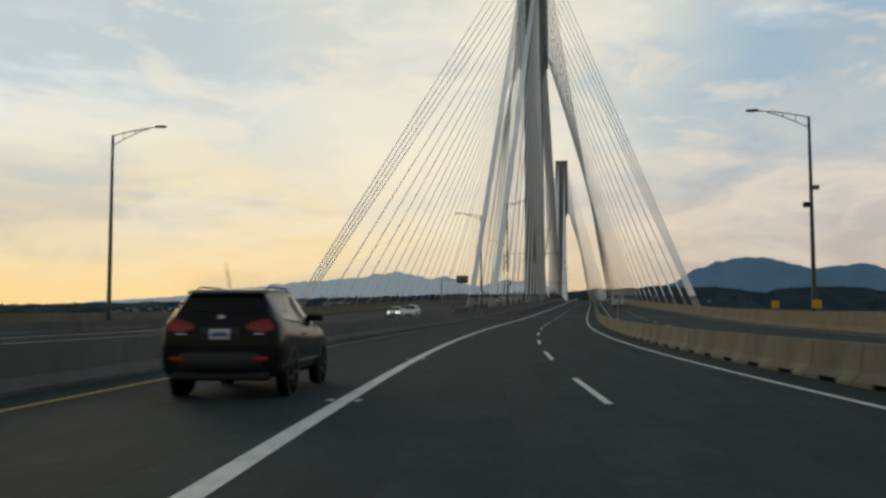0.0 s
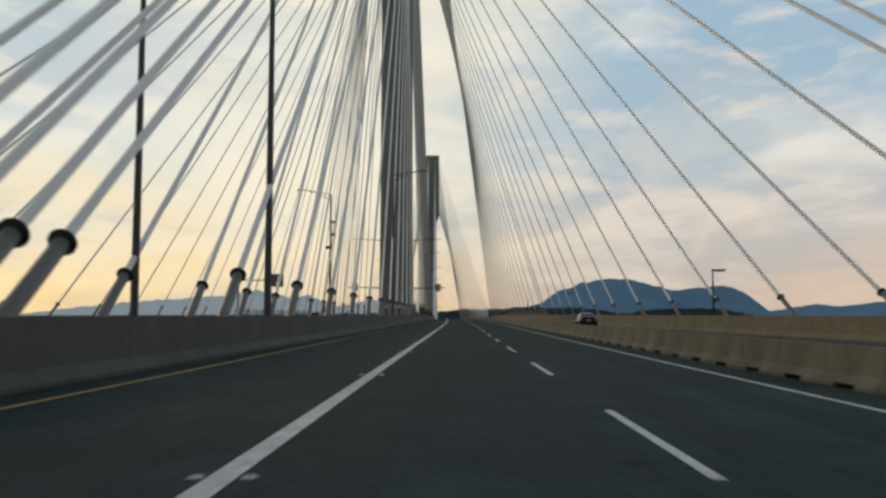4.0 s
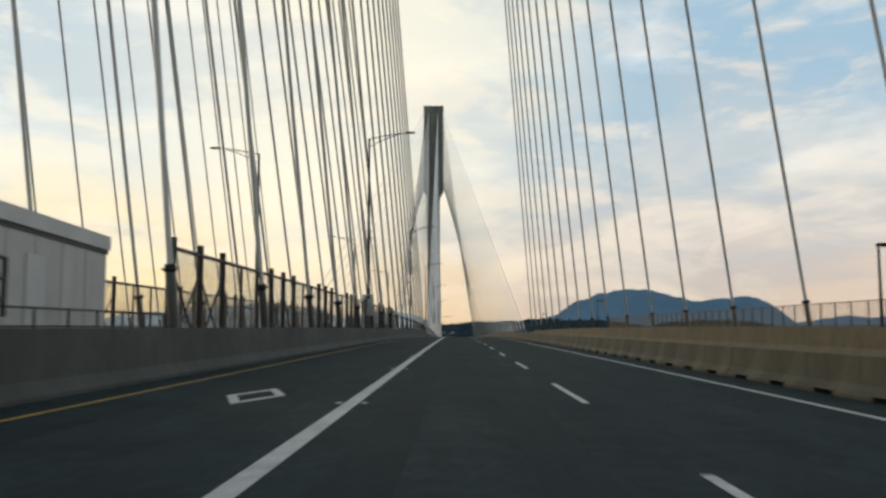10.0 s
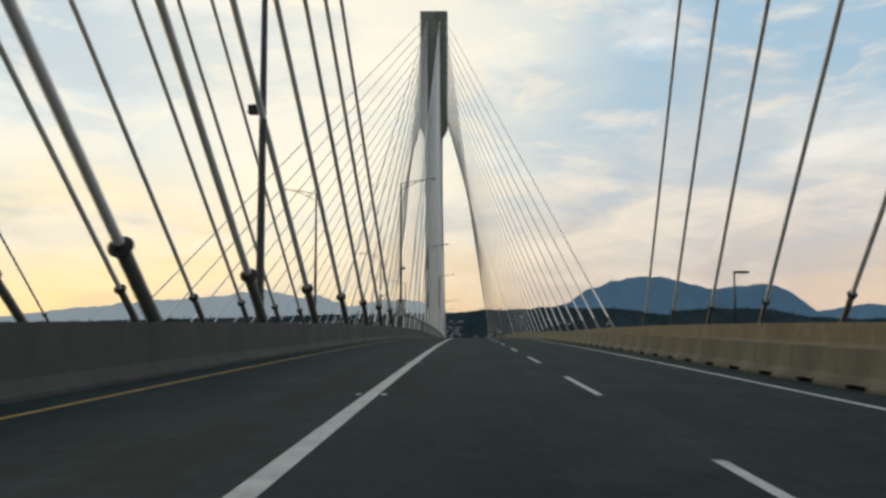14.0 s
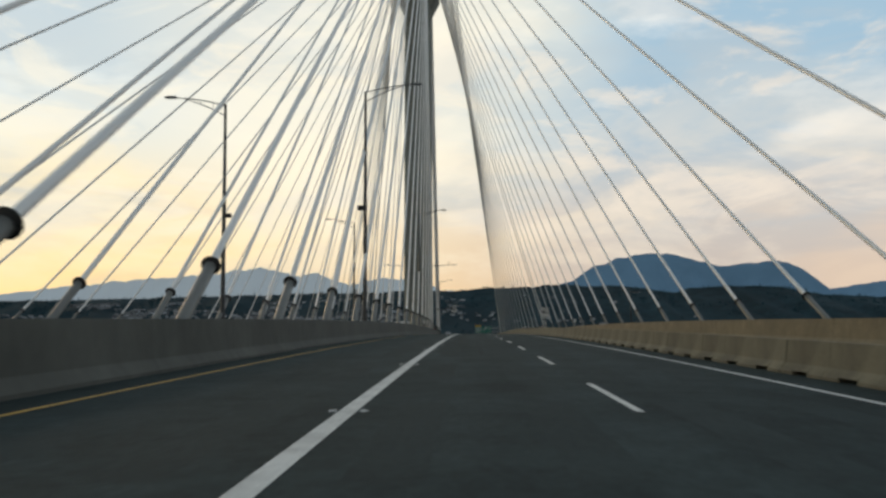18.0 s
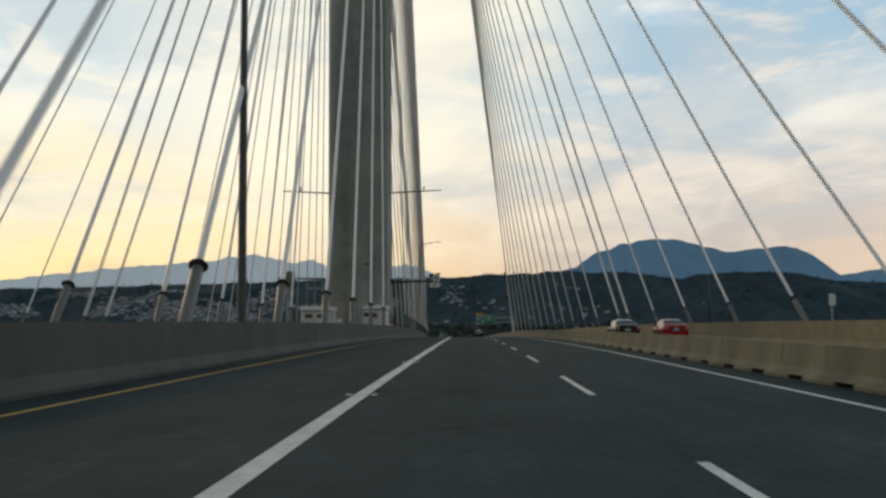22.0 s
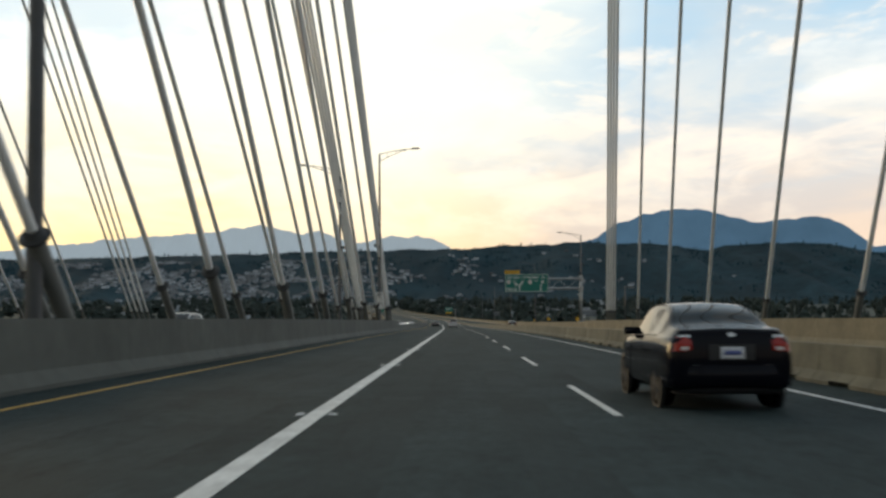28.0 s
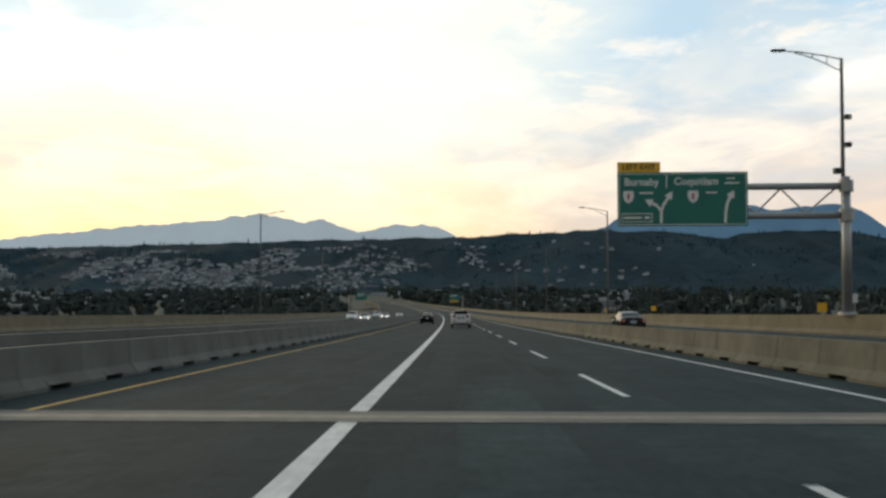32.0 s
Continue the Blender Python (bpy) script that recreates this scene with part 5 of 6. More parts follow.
SUV = dict(W=.94, belt=1.15, roof=1.675, r=.36, axles=(-1.40, 1.32), cowl=1.10, top=(-1.90, .10), glass=((-2.235, -1.98), (.27, 1.06)), side=((-1.72, -1.12), (-1.02, -.15), (-.06, .92)),
           lamp=(.40, 1.01, 1.20), plate_z=.98,
           body=((-2.33, .80, .52, .96, .98, .70), (-2.31, .855, .44, 1.05, 1.09, .74), (-2.27, .89, .38, 1.12, 1.19, .745), (-2.22, .91, .34, 1.15, 1.28, .72), (-2.12, .925, .32, 1.16, 1.43, .67), (-2.02, .935, .31, 1.16, 1.565, .625),
                 (-1.92, .94, .30, 1.155, 1.625, .605), (-1.6, .94, .30, 1.15, 1.66, .60), (-.9, .94, .30, 1.12, 1.685, .61), (-.1, .94, .30, 1.09, 1.68, .60), (.25, .94, .30, 1.08, 1.63, .585), (.7, .94, .30, 1.07, 1.40, .62),
                 (1.1, .94, .30, 1.05, 1.14, .68), (1.3, .93, .30, 1.02, 1.07, .72), (1.9, .89, .32, .93, .98, .72), (2.2, .78, .38, .80, .84, .60), (2.34, .62, .48, .66, .68, .45)))
SIDE_UP = (.08, .20, .36, .54, .70, .82)      # heights of the side glass, from the waist to the top


def shell_half(y, w, z0, belt, zt, tw):
    """Half of a cross-section, from the middle underneath round to the middle of the top."""
    h, g = belt - z0, zt - belt
    low = [(0, z0), (.45 * w, z0), (.72 * w, z0 + .004), (.90 * w, z0 + .02 * h), (.965 * w, z0 + .12 * h), (.995 * w, z0 + .28 * h), (w, z0 + .48 * h), (.992 * w, z0 + .68 * h), (.972 * w, z0 + .84 * h), (.94 * w, belt)]
    up = [(.93 * w + (tw - .93 * w) * u / .92, belt + g * u) for u in SIDE_UP]
    return low + up + [(tw, belt + .905 * g), (tw * .955, belt + .955 * g), (tw * .87, belt + .982 * g), (tw * .68, zt), (tw * .36, zt + .012), (0, zt + .016)]


def ring_of(y, w, z0, z1):
    """One cross-section of a car's body, with a rounded sill, a waist and shoulders."""
    h = z1 - z0
    half = [(.78, 0), (.91, .035), (.975, .12), (1.0, .26), (1.0, .42), (.99, .55), (.965, .68), (.93, .79), (.88, .88), (.80, .955), (.68, .99), (.5, 1.005), (.25, 1.012)]
    return [(x * w, y, z0 + z * h) for x, z in half] + [(-x * w, y, z0 + z * h) for x, z in half[::-1]]


def smooth_rows(rows, per=4):
    """Stations between the given ones, on a flowing curve."""
    p = [np.array(r) for r in rows]
    out = []
    for i in range(len(p) - 1):
        a, b = p[i], p[i + 1]
        m0 = (b - p[i - 1]) / 2 if i else b - a
        m1 = (p[i + 2] - a) / 2 if i + 2 < len(p) else b - a
        d = b - a
        m0, m1 = [np.where(np.sign(m) == np.sign(d), np.clip(np.abs(m), 0, 2.2 * np.abs(d)) * np.sign(d), 0) for m in (m0, m1)]
        for k in range(per):
            t = k / per
            out.append(tuple((2 * t ** 3 - 3 * t ** 2 + 1) * a + (t ** 3 - 2 * t ** 2 + t) * m0 + (3 * t ** 2 - 2 * t ** 3) * b + (t ** 3 - t ** 2) * m1))
    return out + [tuple(p[-1])]


def bow(half, y, z0, z1, depth, bend, n=10):
    """A strip across the car's end that curves forward at its ends."""
    rings = []
    for i in range(n + 1):
        x = half * (2 * i / n - 1)
        q = y + bend * abs(x / half) ** 3.5
        rings.append([(x, q - .01, z0 + .03), (x, q - .03, (z0 + z1) / 2), (x, q - .01, z1 - .03), (x, q + .03, z1), (x, q + depth, z1), (x, q + depth, z0), (x, q + .03, z0)])
    return loft(bmesh.new(), rings)


def wheel(parent, x, y, r, s):
    wh = part("wheel", turned_x(((r * .62, -.10), (r * .93, -.11), (r, -.06), (r, .06), (r * .93, .11), (r * .62, .10)), x, y, r), TYRE, parent, smooth=True)
    rim = part("rim", turned_x(((.03, s * .06), (r * .2, s * .075), (r * .55, s * .07), (r * .66, s * .095), (r * .66, s * .06), (.02, s * .02)), x, y, r), ALLOY, wh)
    for k in range(5):
        a = 2 * math.pi * k / 5
        c, q = math.cos(a), math.sin(a)
        part("spoke", tube(bmesh.new(), (x + s * .085, y + c * .05, r + q * .05), (x + s * .095, y + c * r * .62, r + q * r * .62), .035, .03, 5), ALLOY, wh)


def turned_x(profile, x, y, r, sides=20):
    bm = bmesh.new()
    loft(bm, [[(x + d, y + q * math.cos(2 * math.pi * i / sides), r + q * math.sin(2 * math.pi * i / sides)) for i in range(sides)] for q, d in profile], caps=True)
    return bm


def car(at, heading, spec, mat, label, group="", suv=False, lit=False, plate=True, name="car", slope=0.0):
    """A car whose nose points along +y before it is turned."""
    top = thing(name, at, label=label, category=name.replace("_", " "), group=group)
    top.matrix_basis = Matrix.Translation(at) @ Euler((slope, 0, heading)).to_matrix().to_4x4()
    W, r, belt, roof = spec["W"], spec["r"], spec["belt"], spec["roof"]
    b1 = spec["cowl"]
    t0, t1 = spec["top"]
    stations = smooth_rows(spec["body"], 5)
    halves = [shell_half(*q) for q in stations]
    m = len(halves[0])
    lo_g, hi_g = 10, 10 + len(SIDE_UP) - 1        # the side glass's band
    top_g = m - 5                                 # the windscreen's and rear window's band
    shells = {}

    def add(key, ring_a, ring_b, ya, yb, sx):
        (xa, za), (xb, zb) = ring_a
        (xc, zc), (xd, zd) = ring_b
        q = [(sx * xa, ya, za), (sx * xb, ya, zb), (sx * xd, yb, zd), (sx * xc, yb, zc)]
        shells.setdefault(key, []).append(q if sx > 0 else q[::-1])
    for k in range(len(stations) - 1):
        ya, yb = stations[k][0], stations[k + 1][0]
        ym = (ya + yb) / 2
        for j in range(m - 1):
            for sx in (-1, 1):
                key = ("body", 0, 0)
                if lo_g <= j < hi_g:
                    for n, (g0, g1) in enumerate(spec["side"]):
                        if g0 < ym < g1:
                            key = ("side_window", sx, n)
                if j >= top_g:
                    for n, (g0, g1) in enumerate(spec["glass"]):
                        if g0 < ym < g1:
                            key = ("rear_window", 0, 0) if n == 0 else ("windscreen", 0, 0)
                add(key, halves[k][j:j + 2], halves[k + 1][j:j + 2], ya, yb, sx)
    for y, half in ((stations[0][0], halves[0]), (stations[-1][0], halves[-1])):
        ring = [(x, y, z) for x, z in half] + [(-x, y, z) for x, z in half[-2:0:-1]]
        shells[("body", 0, 0)].append(ring if y > 0 else ring[::-1])
    for key in shells:
        bm = bmesh.new()
        for q in shells[key]:
            bm.faces.new([bm.verts.new(p) for p in q])
        bmesh.ops.remove_doubles(bm, verts=bm.verts[:], dist=.0004)
        bmesh.ops.recalc_face_normals(bm, faces=bm.faces[:])
        part(key[0], bm, mat if key[0] == "body" else CARGLASS, top, "" if key[0] == "body" else "dark tinted glass", smooth=True)

    def rear_y(x, z):
        """How far back the shell reaches at this side and height."""
        for q, half in zip(stations, halves):
            if half[0][1] <= z <= half[-1][1]:
                zs = [p[1] for p in half[2:]]
                if float(np.interp(z, zs, [p[0] for p in half[2:]])) >= abs(x):
                    return min(q[0], stations[0][0] + .34)
        return stations[0][0] + .34

    def patch(name, xs, lo, hi, out, material_, owner, label=""):
        """A piece that lies on the tail: its bottom and top edges over the given sides."""
        rings = []
        for x, a, b in zip(xs, lo, hi):
            ya, yb = rear_y(x, a), rear_y(x, b)
            rings.append([(x, ya - out, a), (x, rear_y(x, (a + b) / 2) - out * 1.4, (a + b) / 2), (x, yb - out, b), (x, yb + .05, b), (x, ya + .05, a)])
        return part(name, loft(bmesh.new(), rings), material_, owner, label, smooth=False)
    for sx in (-1, 1):
        part("roof_gutter", pipe(bmesh.new(), [(sx * (h[hi_g + 2][0] + .002), q[0], h[hi_g + 2][1]) for q, h in zip(stations, halves) if spec["side"][0][0] - .1 < q[0] < spec["side"][-1][1]], .010, 5), BLACKTRIM, top)
        part("waist_trim", pipe(bmesh.new(), [(sx * (h[lo_g][0] + .003), q[0], h[lo_g][1]) for q, h in zip(stations, halves) if spec["side"][0][0] < q[0] < spec["side"][-1][1] + .05], .009, 5), BLACKTRIM, top)
        part("door_mirror", loft(bmesh.new(), [[(sx * (W + a), b1 - .30 + y, belt + .01 + z) for y, z in ((-.06, 0), (.07, 0), (.05, .11), (-.06, .12))] for a in (-.20, -.05, .07)]), mat, top, smooth=True)
        part("door_seam", pipe(bmesh.new(), [(sx * (W + .001), b1 - .35, .35), (sx * (W * .995), b1 - .38, .75), (sx * (W * .93), b1 - .40, belt - .04)], .008, 5), BLACKTRIM, top)
        part("door_handle", new_box(min(sx * W * .97, sx * (W * .97 + .03)), max(sx * W * .97, sx * (W * .97 + .03)), -.55, -.38, belt - .22, belt - .18, bevel=.01), mat, top)
        for ya in spec["axles"]:
            wheel(top, sx * (W - .11), ya, r, sx)
            part("wheel_arch", turned_x(((r * 1.19, -.03), (r * 1.19, .035), (r * 1.02, .035), (r * 1.02, -.03)), sx * (W - .035), ya, r), BLACKTRIM, top)
        x0, z0, z1 = spec["lamp"]
        xs = [sx * (x0 + (W * .93 - x0) * k / 7) for k in range(8)]
        if suv:
            lo, hi = [z0 + .05 - .05 * min(1, k / 3) + .05 * max(0, k - 4) / 3 for k in range(8)], [z1 - .08 + .08 * min(1, k / 3) - .02 * max(0, k - 5) for k in range(8)]
        else:
            lo, hi = [z0 + .02 - .02 * min(1, k / 2) for k in range(8)], [z1 - .05 + .05 * min(1, k / 2) - .01 * max(0, k - 5) for k in range(8)]
        lens = patch("tail_lamp", xs, lo, hi, .012, REDLENS, top, "red tail lamp")
        if suv:
            patch("reflector", [sx * x for x in (.52, .62, .74)], [.575, .57, .58], [.635, .64, .645], .045, REDLENS, top)
        else:
            patch("reversing_lamp", xs[1:5], [z + .012 for z in lo[1:5]], [z + .055 for z in lo[1:5]], .018, CLEARLENS, lens, "clear strip below the red")
        yf = spec["body"][-2][0]
        part("head_lamp", loft(bmesh.new(), [[(sx * W * .45, yf + .02, .60), (sx * W * .45, yf + .02, .72), (sx * W * .45, yf - .1, .76), (sx * W * .45, yf - .1, .60)],
                                             [(sx * W * .84, yf - .10, .64), (sx * W * .84, yf - .10, .78), (sx * W * .80, yf - .34, .84), (sx * W * .80, yf - .34, .66)]]), HEADLIGHT if lit else CLEARLENS, top)
    yb = spec["body"][0][0]
    zb = spec["body"][1][2]
    part("rear_bumper", bow(W * .97, yb - .05, zb - .02, zb + .28, .3, .22), BLACKTRIM if suv and mat in (P_GREY, P_DARK, P_BLACK) else mat, top, smooth=True)
    zs = spec["plate_z"] - .17
    xs = [W * .62 * (k / 6 - 1) for k in range(13)]
    patch("boot_seam", xs, [zs] * 13, [zs + .014] * 13, .006, BLACKTRIM, top)
    part("rear_valance", bow(W * .85, yb + .03, zb - .12, zb - .022, .3, .2), BLACKTRIM, top)
    part("front_grille", new_box(-W * .45, W * .45, spec["body"][-1][0] - .06, spec["body"][-1][0] + .03, .42, .60, bevel=.02), BLACKTRIM, top)
    zp = spec["plate_z"]
    if plate:
        patch("plate_recess", (-.30, -.15, 0, .15, .30), [zp - .10] * 5, [zp + .11] * 5, .006, BLACKTRIM, top)
        pl = patch("number_plate", (-.155, 0, .155), [zp - .078] * 3, [zp + .078] * 3, .022, PLATE, top, "white number plate")
        patch("plate_bar", (-.11, 0, .11), [zp - .03] * 3, [zp + .03] * 3, .031, PLATEBAR, pl)
    zk = spec["lamp"][2] + (.04 if suv else .03)
    patch("badge", (-.06, -.035, 0, .035, .06), (zk - .008, zk - .026, zk - .03, zk - .026, zk - .008), (zk + .008, zk + .026, zk + .03, zk + .026, zk + .008), .012, CHROME, top, "small chrome badge")
    for sx in (-1, 1):
        xe = .60 if suv else .63
        ze = zp - .005 if suv else zk - .02
        patch("name_plate", (sx * (xe - .09), sx * xe, sx * (xe + .07)), [ze - .018] * 3, [ze + .018] * 3, .012, CHROME, top)
    if suv:
        part("spoiler", loft(bmesh.new(), [[(-.59, t0 - .17, roof - .085), (.59, t0 - .17, roof - .085), (.57, t0 - .17, roof - .058), (-.57, t0 - .17, roof - .058)],
                                           [(-.60, t0 + .0, roof - .08), (.60, t0 + .0, roof - .08), (.58, t0 + .0, roof - .02), (-.58, t0 + .0, roof - .02)],
                                           [(-.58, t0 + .3, roof - .06), (.58, t0 + .3, roof - .06), (.56, t0 + .3, roof - .012), (-.56, t0 + .3, roof - .012)]]), BLACKTRIM, top)
        part("aerial", tube(bmesh.new(), (0, t0 + .1, roof + .02), (0, t0 - .12, roof + .38), .012, .006, 5), BLACKTRIM, top)
        for sx in (-1, 1):
            part("roof_rail", pipe(bmesh.new(), [(sx * .55, t0 + .25, roof - .01), (sx * .55, t0 + .45, roof + .035), (sx * .53, t1 - .25, roof + .035), (sx * .53, t1 - .1, roof - .01)], .016, 6), BLACKTRIM, top)
        part("wiper", tube(bmesh.new(), (.02, rear_y(0, 1.30) - .03, 1.30), (-.42, rear_y(.42, 1.34) - .03, 1.345), .012, sides=5), BLACKTRIM, top)
        part("under_guard", new_box(-W * .8, W * .8, yb - .02, yb + .4, spec["body"][1][2] - .16, spec["body"][1][2] - .02, bevel=.04), BLACKTRIM, top)
    return top


def drive(x, y, spec, mat, label, back=False, **k):
    h = math.atan((road_x(y + 1, x) - road_x(y - 1, x)) / 2)
    s = math.atan((road_z(y + 1) - road_z(y - 1)) / 2)
    return car(on_road(x, y, .009), -h + (math.pi if back else 0), spec, mat, label, slope=-s if back else s, **k)


P_GREY, P_SILVER, P_BLACK, P_RED = paint("dark_grey_paint", (.016, .018, .0165), .0), paint("silver_paint", (.55, .56, .57), .1), paint("blue_black_paint", (.005, .0055, .009), .0), paint("red_paint", (.30, .012, .012))
P_WHITE, P_DARK = paint("white_car_paint", (.70, .70, .69)), paint("dark_green_paint", (.010, .013, .012), .0)
drive(-3.4, 5.95, SUV, P_GREY, "dark grey SUV with red tail lamps in the carpool lane", suv=True, name="suv")
drive(.45, 1052, SUV, P_SILVER, "silver SUV driving ahead in the middle lane", suv=True, name="suv")
drive(3.95, 859.3, SEDAN, P_BLACK, "blue-black sedan with red tail lamps beside the low barrier")
drive(13.6, 734.2, SEDAN, P_RED, "bright red sedan beyond the low barrier")
drive(10.6, 734.8, SEDAN, P_DARK, "dark green sedan beyond the low barrier")
drive(11.2, 1024, SEDAN, P_DARK, "dark sedan driving away past the sign gantry")
drive(12.2, 204, SEDAN, P_DARK, "dark sedan beyond the low barrier near the first cables")
for x, y, spec, mat, nm, text, lit in ((-22.3, 106, SUV, P_WHITE, "suv", "white SUV coming on the opposite carriageway", True), (-25.0, 111, SEDAN, P_WHITE, "car", "white sedan coming on the opposite carriageway", True),
                                       (-21.5, 1105, SEDAN, P_WHITE, "car", "white sedan with lit headlamps on the opposite road", True),
                                       (-25.2, 1122, SUV, P_WHITE, "suv", "pale SUV with lit headlamps on the opposite road", True), (-21.5, 1150, SEDAN, P_SILVER, "car", "silver sedan on the opposite road", True),
                                       (-25.2, 1180, SUV, P_SILVER, "suv", "silver SUV far off on the opposite road", True), (-21.5, 1215, SEDAN, P_WHITE, "car", "white sedan far off on the opposite road", False),
                                       (-21.5, 258, SUV, P_WHITE, "suv", "white SUV on the opposite road before the pylon", True), (-21.5, 905, SUV, P_WHITE, "suv", "white SUV on the opposite road by the last cables", True)):
    drive(x, y, spec, mat, text, back=True, suv=spec is SUV, lit=lit, name=nm)
drive(-3.5, 1085, SEDAN, P_BLACK, "dark sedan far ahead in the carpool lane")


def van(x, y, label):
    """A tall white delivery van that comes towards the traffic."""
    h = math.atan((road_x(y + 1, x) - road_x(y - 1, x)) / 2)
    s = math.atan((road_z(y + 1) - road_z(y - 1)) / 2)
    at = on_road(x, y, .009)
    top = thing("delivery_van", at, label=label, category="van")
    top.matrix_basis = Matrix.Translation(at) @ Euler((-s, 0, math.pi - h)).to_matrix().to_4x4()
    rows = ((-2.9, .95, .40, 2.70), (-2.85, 1.0, .36, 2.78), (1.0, 1.0, .36, 2.78), (1.25, .99, .36, 2.70), (2.05, .97, .36, 1.55), (2.75, .93, .38, 1.25), (2.95, .84, .44, 1.05))
    part("body", loft(bmesh.new(), [ring_of(*r) for r in smooth_rows(rows, 3)]), P_WHITE, top, smooth=True)
    part("windscreen", loft(bmesh.new(), [[(-.80, 2.0, 1.60), (.80, 2.0, 1.60), (.80, 2.06, 1.60), (-.80, 2.06, 1.60)], [(-.72, 1.36, 2.52), (.72, 1.36, 2.52), (.72, 1.46, 2.52), (-.72, 1.46, 2.52)]]), CARGLASS, top)
    for sx in (-1, 1):
        part("side_window", new_box(min(sx * .985, sx * 1.004), max(sx * .985, sx * 1.004), .95, 1.75, 1.45, 2.0, bevel=.004), CARGLASS, top)
        part("head_lamp", new_box(min(sx * .55, sx * .86), max(sx * .55, sx * .86), 2.80, 2.93, .80, 1.02, bevel=.03), HEADLIGHT, top)
        part("door_mirror", new_box(min(sx * 1.0, sx * 1.24), max(sx * 1.0, sx * 1.24), 1.72, 1.84, 1.45, 1.78, bevel=.03), BLACKTRIM, top)
        for ya in (-1.75, 1.95):
            wheel(top, sx * .90, ya, .36, sx)
    part("front_bumper", new_box(-.88, .88, 2.78, 3.02, .36, .66, bevel=.05, seg=2), BLACKTRIM, top)
    part("front_grille", new_box(-.5, .5, 2.90, 2.975, .76, .98, bevel=.01), BLACKTRIM, top)
    return top


van(-21.5, 273, "tall white delivery van with lit headlamps on the opposite road")
# ---- the far side: houses, sheds and woods on the hill ----
rng = random.Random(5)
HILL_N = len(HILL_V) // HILL_ROWS


def hill_point(u, f):
    """A place on the hill: u from its left end to its right, f from its foot to its crest."""
    i, j = u * (HILL_N - 1), f * (HILL_ROWS - 1)
    i0, j0 = min(int(i), HILL_N - 2), min(int(j), HILL_ROWS - 2)
    a, b = i - i0, j - j0
    q = [Vector(HILL_V[(i0 + di) * HILL_ROWS + j0 + dj]) for di in (0, 1) for dj in (0, 1)]
    return (q[0] * (1 - a) + q[2] * a) * (1 - b) + (q[1] * (1 - a) + q[3] * a) * b


def house_data(v, f, p, w, d, h, turn, gable=True):
    c, s = math.cos(turn), math.sin(turn)
    def pt(x, y, z):
        return (p.x + c * x - s * y, p.y + s * x + c * y, p.z + z)
    i = len(v)
    v += [pt(-w, -d, -3), pt(w, -d, -3), pt(w, d, -3), pt(-w, d, -3), pt(-w, -d, h), pt(w, -d, h), pt(w, d, h), pt(-w, d, h)]
    f += [(i, i + 1, i + 5, i + 4), (i + 1, i + 2, i + 6, i + 5), (i + 2, i + 3, i + 7, i + 6), (i + 3, i, i + 4, i + 7)]
    return i


walls_v, walls_f, roof_v, roof_f = [], [], [], []
for k in range(2700):
    a = rng.gauss(-.26, .13) if rng.random() < .75 else rng.uniform(-.6, .12)
    u = (a + .85) / 1.70
    f = min(.82, max(.03, rng.betavariate(1.9, 2.2)))
    if not 0.02 < u < .98:
        continue
    if noise.noise(Vector((u * 30, f * 5, 3.3))) < (-.05 if a < .0 else .12):
        continue
    p = hill_point(u, f)
    w, d, h = rng.uniform(3.0, 7.5), rng.uniform(3, 5), rng.uniform(2.2, 5.0)
    t = rng.uniform(-.35, .35)
    i = house_data(walls_v, walls_f, p, w, d, h, t)
    q = [Vector(x) for x in walls_v[i + 4:i + 8]]
    j = len(roof_v)
    up = Vector((0, 0, rng.uniform(1.6, 3)))
    roof_v += [tuple(x) for x in q] + [tuple((q[0] + q[3]) / 2 + up), tuple((q[1] + q[2]) / 2 + up)]
    roof_f += [(j, j + 1, j + 5, j + 4), (j + 3, j + 2, j + 5, j + 4), (j, j + 4, j + 3), (j + 1, j + 2, j + 5)]
for k in range(70):   # long pale sheds on the flat
    a, dist = rng.uniform(-.45, .12), rng.uniform(1500, 2700)
    p = Vector((a * dist, EYE0 + dist, GROUND + 1))
    if abs(p.x - road_x(p.y) - MID) < 60:
        continue
    i = house_data(walls_v, walls_f, p, rng.uniform(12, 34), rng.uniform(9, 16), rng.uniform(6, 10), rng.uniform(-.1, .1))
    j = len(roof_v)
    roof_v += walls_v[i + 4:i + 8]
    roof_f += [(j, j + 1, j + 2, j + 3)]
ROOFS = material("distant_roofs", (.15, .155, .165), .9, grain=((.02, .35, 2),))
tagged(new("hillside_houses", mesh_from("hillside_houses", walls_v, walls_f, (HOUSES,))), "pale house walls scattered over the hillside", "houses", kind="stuff")
tagged(new("hillside_roofs", mesh_from("hillside_roofs", roof_v, roof_f, (ROOFS,))), "grey roofs of the hillside houses", "roofs", kind="stuff")


def conifer(v, f, p, h, r):
    n = 5
    turn = rng.uniform(0, 6)
    for lo, hi, w in ((0.0, .55, 1.0), (.3, .8, .72), (.6, 1.0, .42)):
        i = len(v)
        v += [(p.x + r * w * rng.uniform(.75, 1.2) * math.cos(turn + 2 * math.pi * k / n), p.y + r * w * math.sin(turn + 2 * math.pi * k / n), p.z + h * lo) for k in range(n)]
        v.append((p.x + rng.uniform(-.1, .1) * r, p.y, p.z + h * hi))
        f += [(i + k, i + (k + 1) % n, i + n) for k in range(n)]


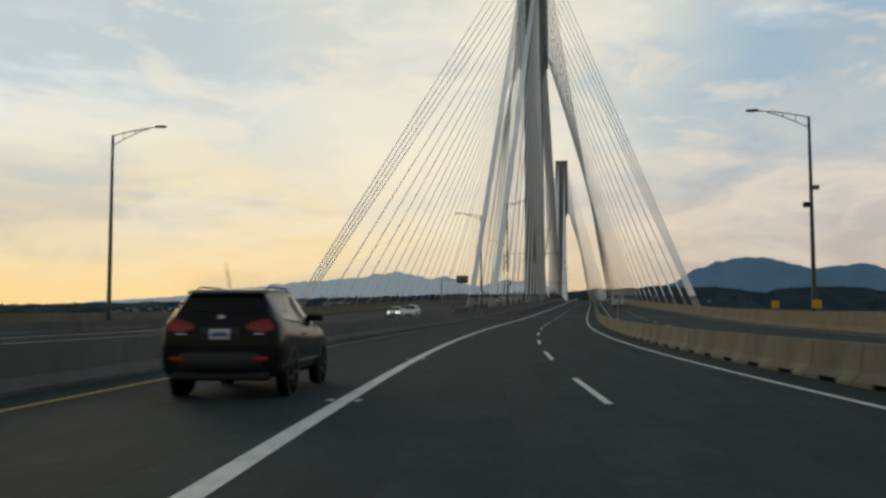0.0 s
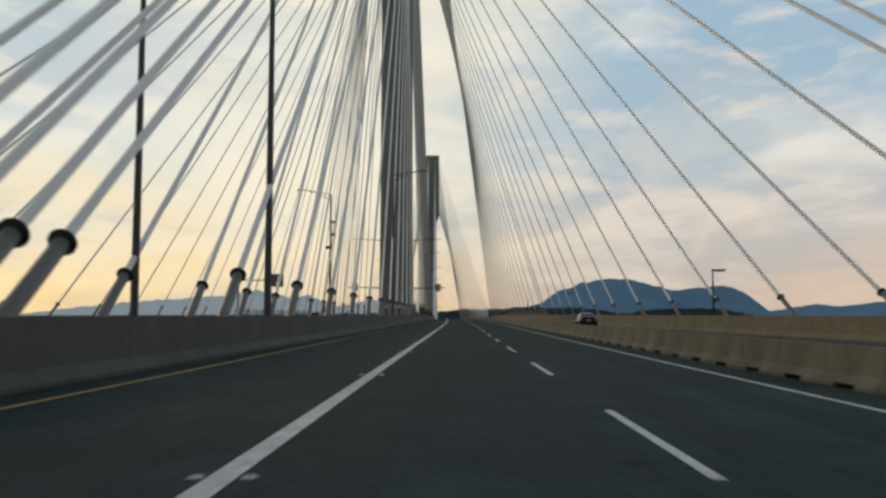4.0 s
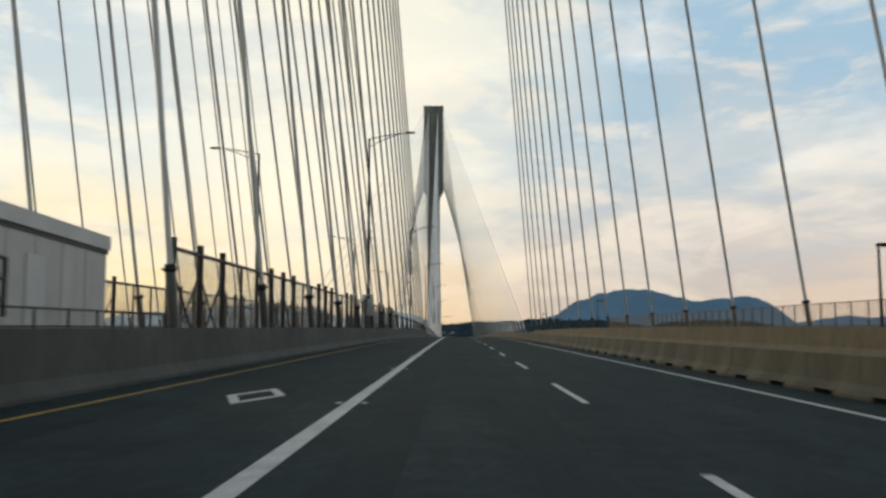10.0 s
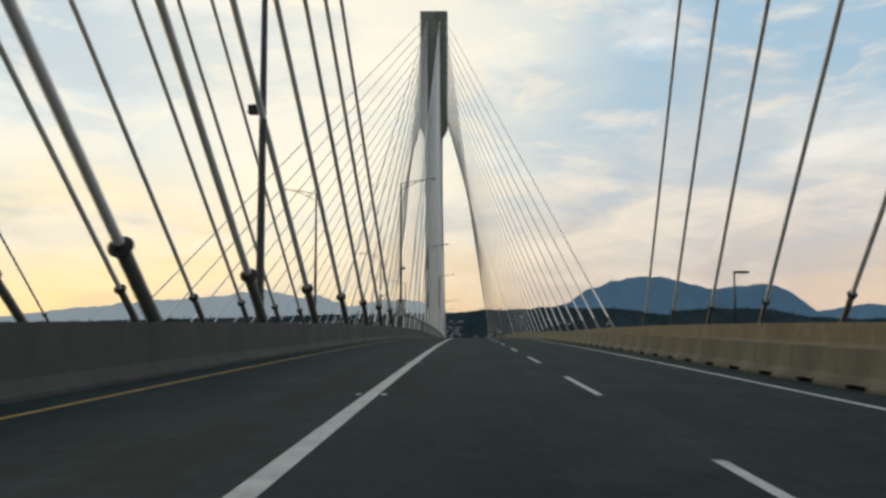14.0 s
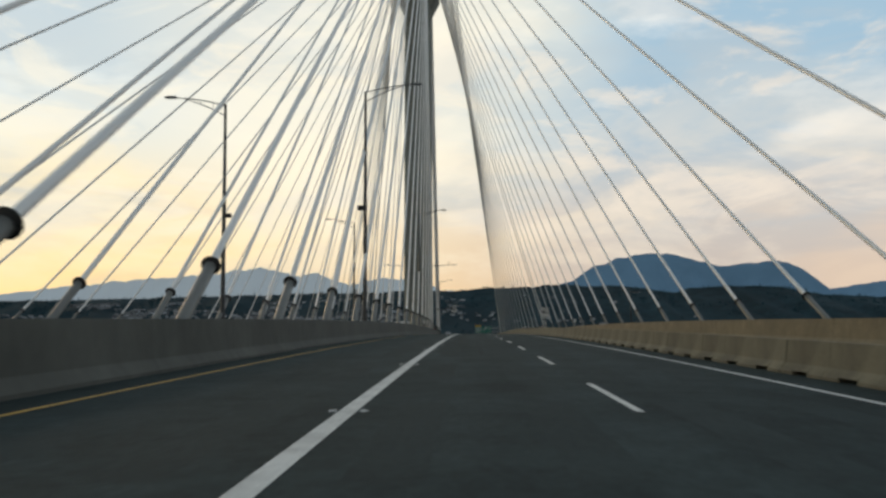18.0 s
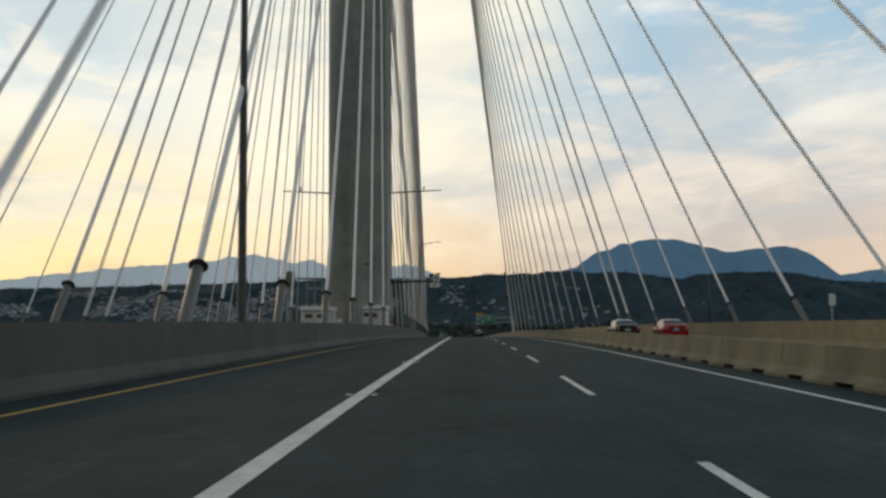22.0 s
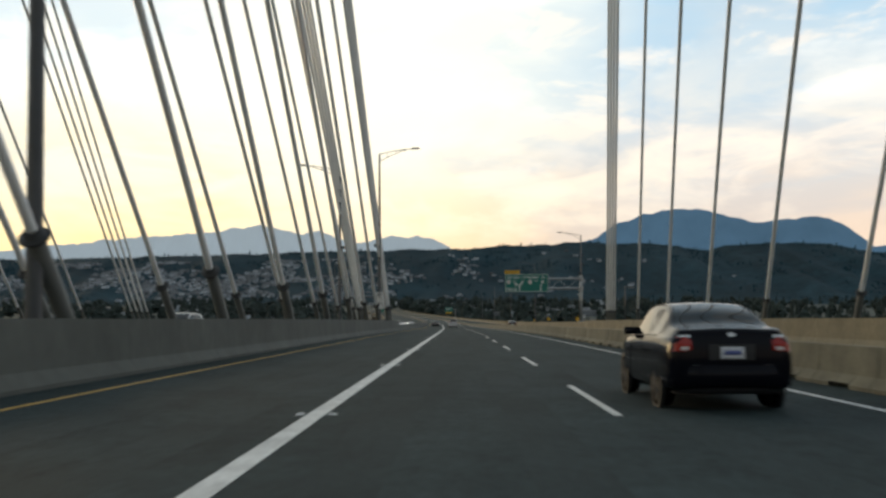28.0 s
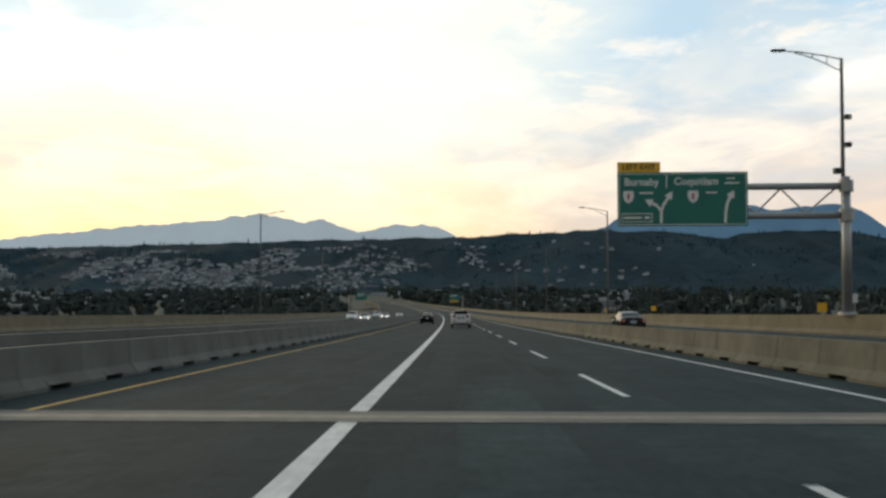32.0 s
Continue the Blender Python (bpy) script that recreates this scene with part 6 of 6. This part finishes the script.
def crown(v, f, p, h, r):
    """A broad-leaved clump: a lumpy ball of a few faces over a short stem."""
    for b in range(rng.randint(2, 4)):
        c = p + Vector((rng.uniform(-.5, .5) * r, rng.uniform(-.5, .5) * r, h * rng.uniform(.45, .75)))
        q = r * rng.uniform(.45, .8)
        i = len(v)
        for lat, k in ((-.8, 4), (0.0, 6), (.75, 4)):
            w = math.sqrt(1 - lat * lat)
            a0 = rng.uniform(0, 3)
            v += [(c.x + q * w * rng.uniform(.7, 1.25) * math.cos(a0 + 2 * math.pi * j / k), c.y + q * w * math.sin(a0 + 2 * math.pi * j / k), c.z + q * lat * rng.uniform(.8, 1.2)) for j in range(k)]
        v.append((c.x, c.y, c.z + q * rng.uniform(.9, 1.3)))
        m, t, e = i + 4, i + 10, i + 14
        for j in range(6):
            f.append((i + (j * 4 // 6), m + (j + 1) % 6, m + j))
            f.append((m + j, m + (j + 1) % 6, t + (j * 4 // 6)))
        for j in range(4):
            f.append((i + j, i + (j + 1) % 4, m + (j * 6 // 4 + 1) % 6))
            f.append((t + j, t + (j + 1) % 4, e))
            f.append((t + j, m + (j * 6 // 4 + 1) % 6, t + (j + 1) % 4))


tv, tf = [], []
for k in range(9000):
    u, f = rng.uniform(.02, .98), rng.random() ** .8
    a = u * 1.7 - .85
    town = noise.noise(Vector((u * 30, f * 5, 3.3))) > (-.05 if a < 0 else .12) and f < .85 and -.6 < a < .3
    if town and rng.random() < .72 or noise.fractal(Vector((u * 26, f * 4, 8.8)), .8, 2.0, 4) < .12:
        continue
    p = hill_point(u, min(f, 1.0))
    h = rng.uniform(5, 10)
    conifer(tv, tf, p - Vector((0, 0, 2)), h, h * rng.uniform(.4, .7))
for k in range(1400):   # the crest's uneven edge
    u = rng.uniform(.02, .98)
    p = hill_point(u, rng.uniform(.97, 1.0))
    h = rng.uniform(5, 11) * (1.7 if rng.random() < .05 else .8)
    conifer(tv, tf, p - Vector((0, 0, 2)), h, h * rng.uniform(.20, .32))
tagged(new("hillside_conifers", mesh_from("hillside_conifers", tv, tf, (WOODS,))), "dark conifer wood covering the hillside, coloured haze blue", "wood", kind="stuff")
tv, tf = [], []
for k in range(5200):   # woods on the valley floor
    y = rng.uniform(1080, 3700)
    half = 45 + (y - 1080) * .012
    s = rng.choice((-1, 1))
    x = road_x(y) + MID + s * (half + rng.expovariate(1 / (90 + (y - 1000) * .28)))
    clump = noise.noise(Vector((x * .012, y * .008, 1.7)))
    if clump < -.12:
        continue
    p = Vector((x, y, GROUND))
    h = rng.uniform(8, 20)
    if rng.random() < .45:
        conifer(tv, tf, p, h * 1.25, h * .3)
    else:
        crown(tv, tf, p, h, h * .55)
for k in range(1500):   # tree lines along the river flats, off to both sides
    s = -1 if rng.random() < .6 else 1
    d = rng.uniform(700, 3600)
    a = s * rng.uniform(.10, .75)
    p = Vector((a * d, 100 + d, GROUND))
    if abs(p.x - MID) < 70 or 100 < p.y < 900 and rng.random() < .6:
        continue
    h = rng.uniform(9, 22)
    (conifer if rng.random() < .5 else crown)(tv, tf, p, h, h * .45)
VALLEYWOOD = material("valley_trees", (.021, .033, .028), .95, grain=((.05, .35, 3),))
tagged(new("valley_trees", mesh_from("valley_trees", tv, tf, (VALLEYWOOD,))), "dark mixed trees on the valley floor", "trees", kind="stuff")
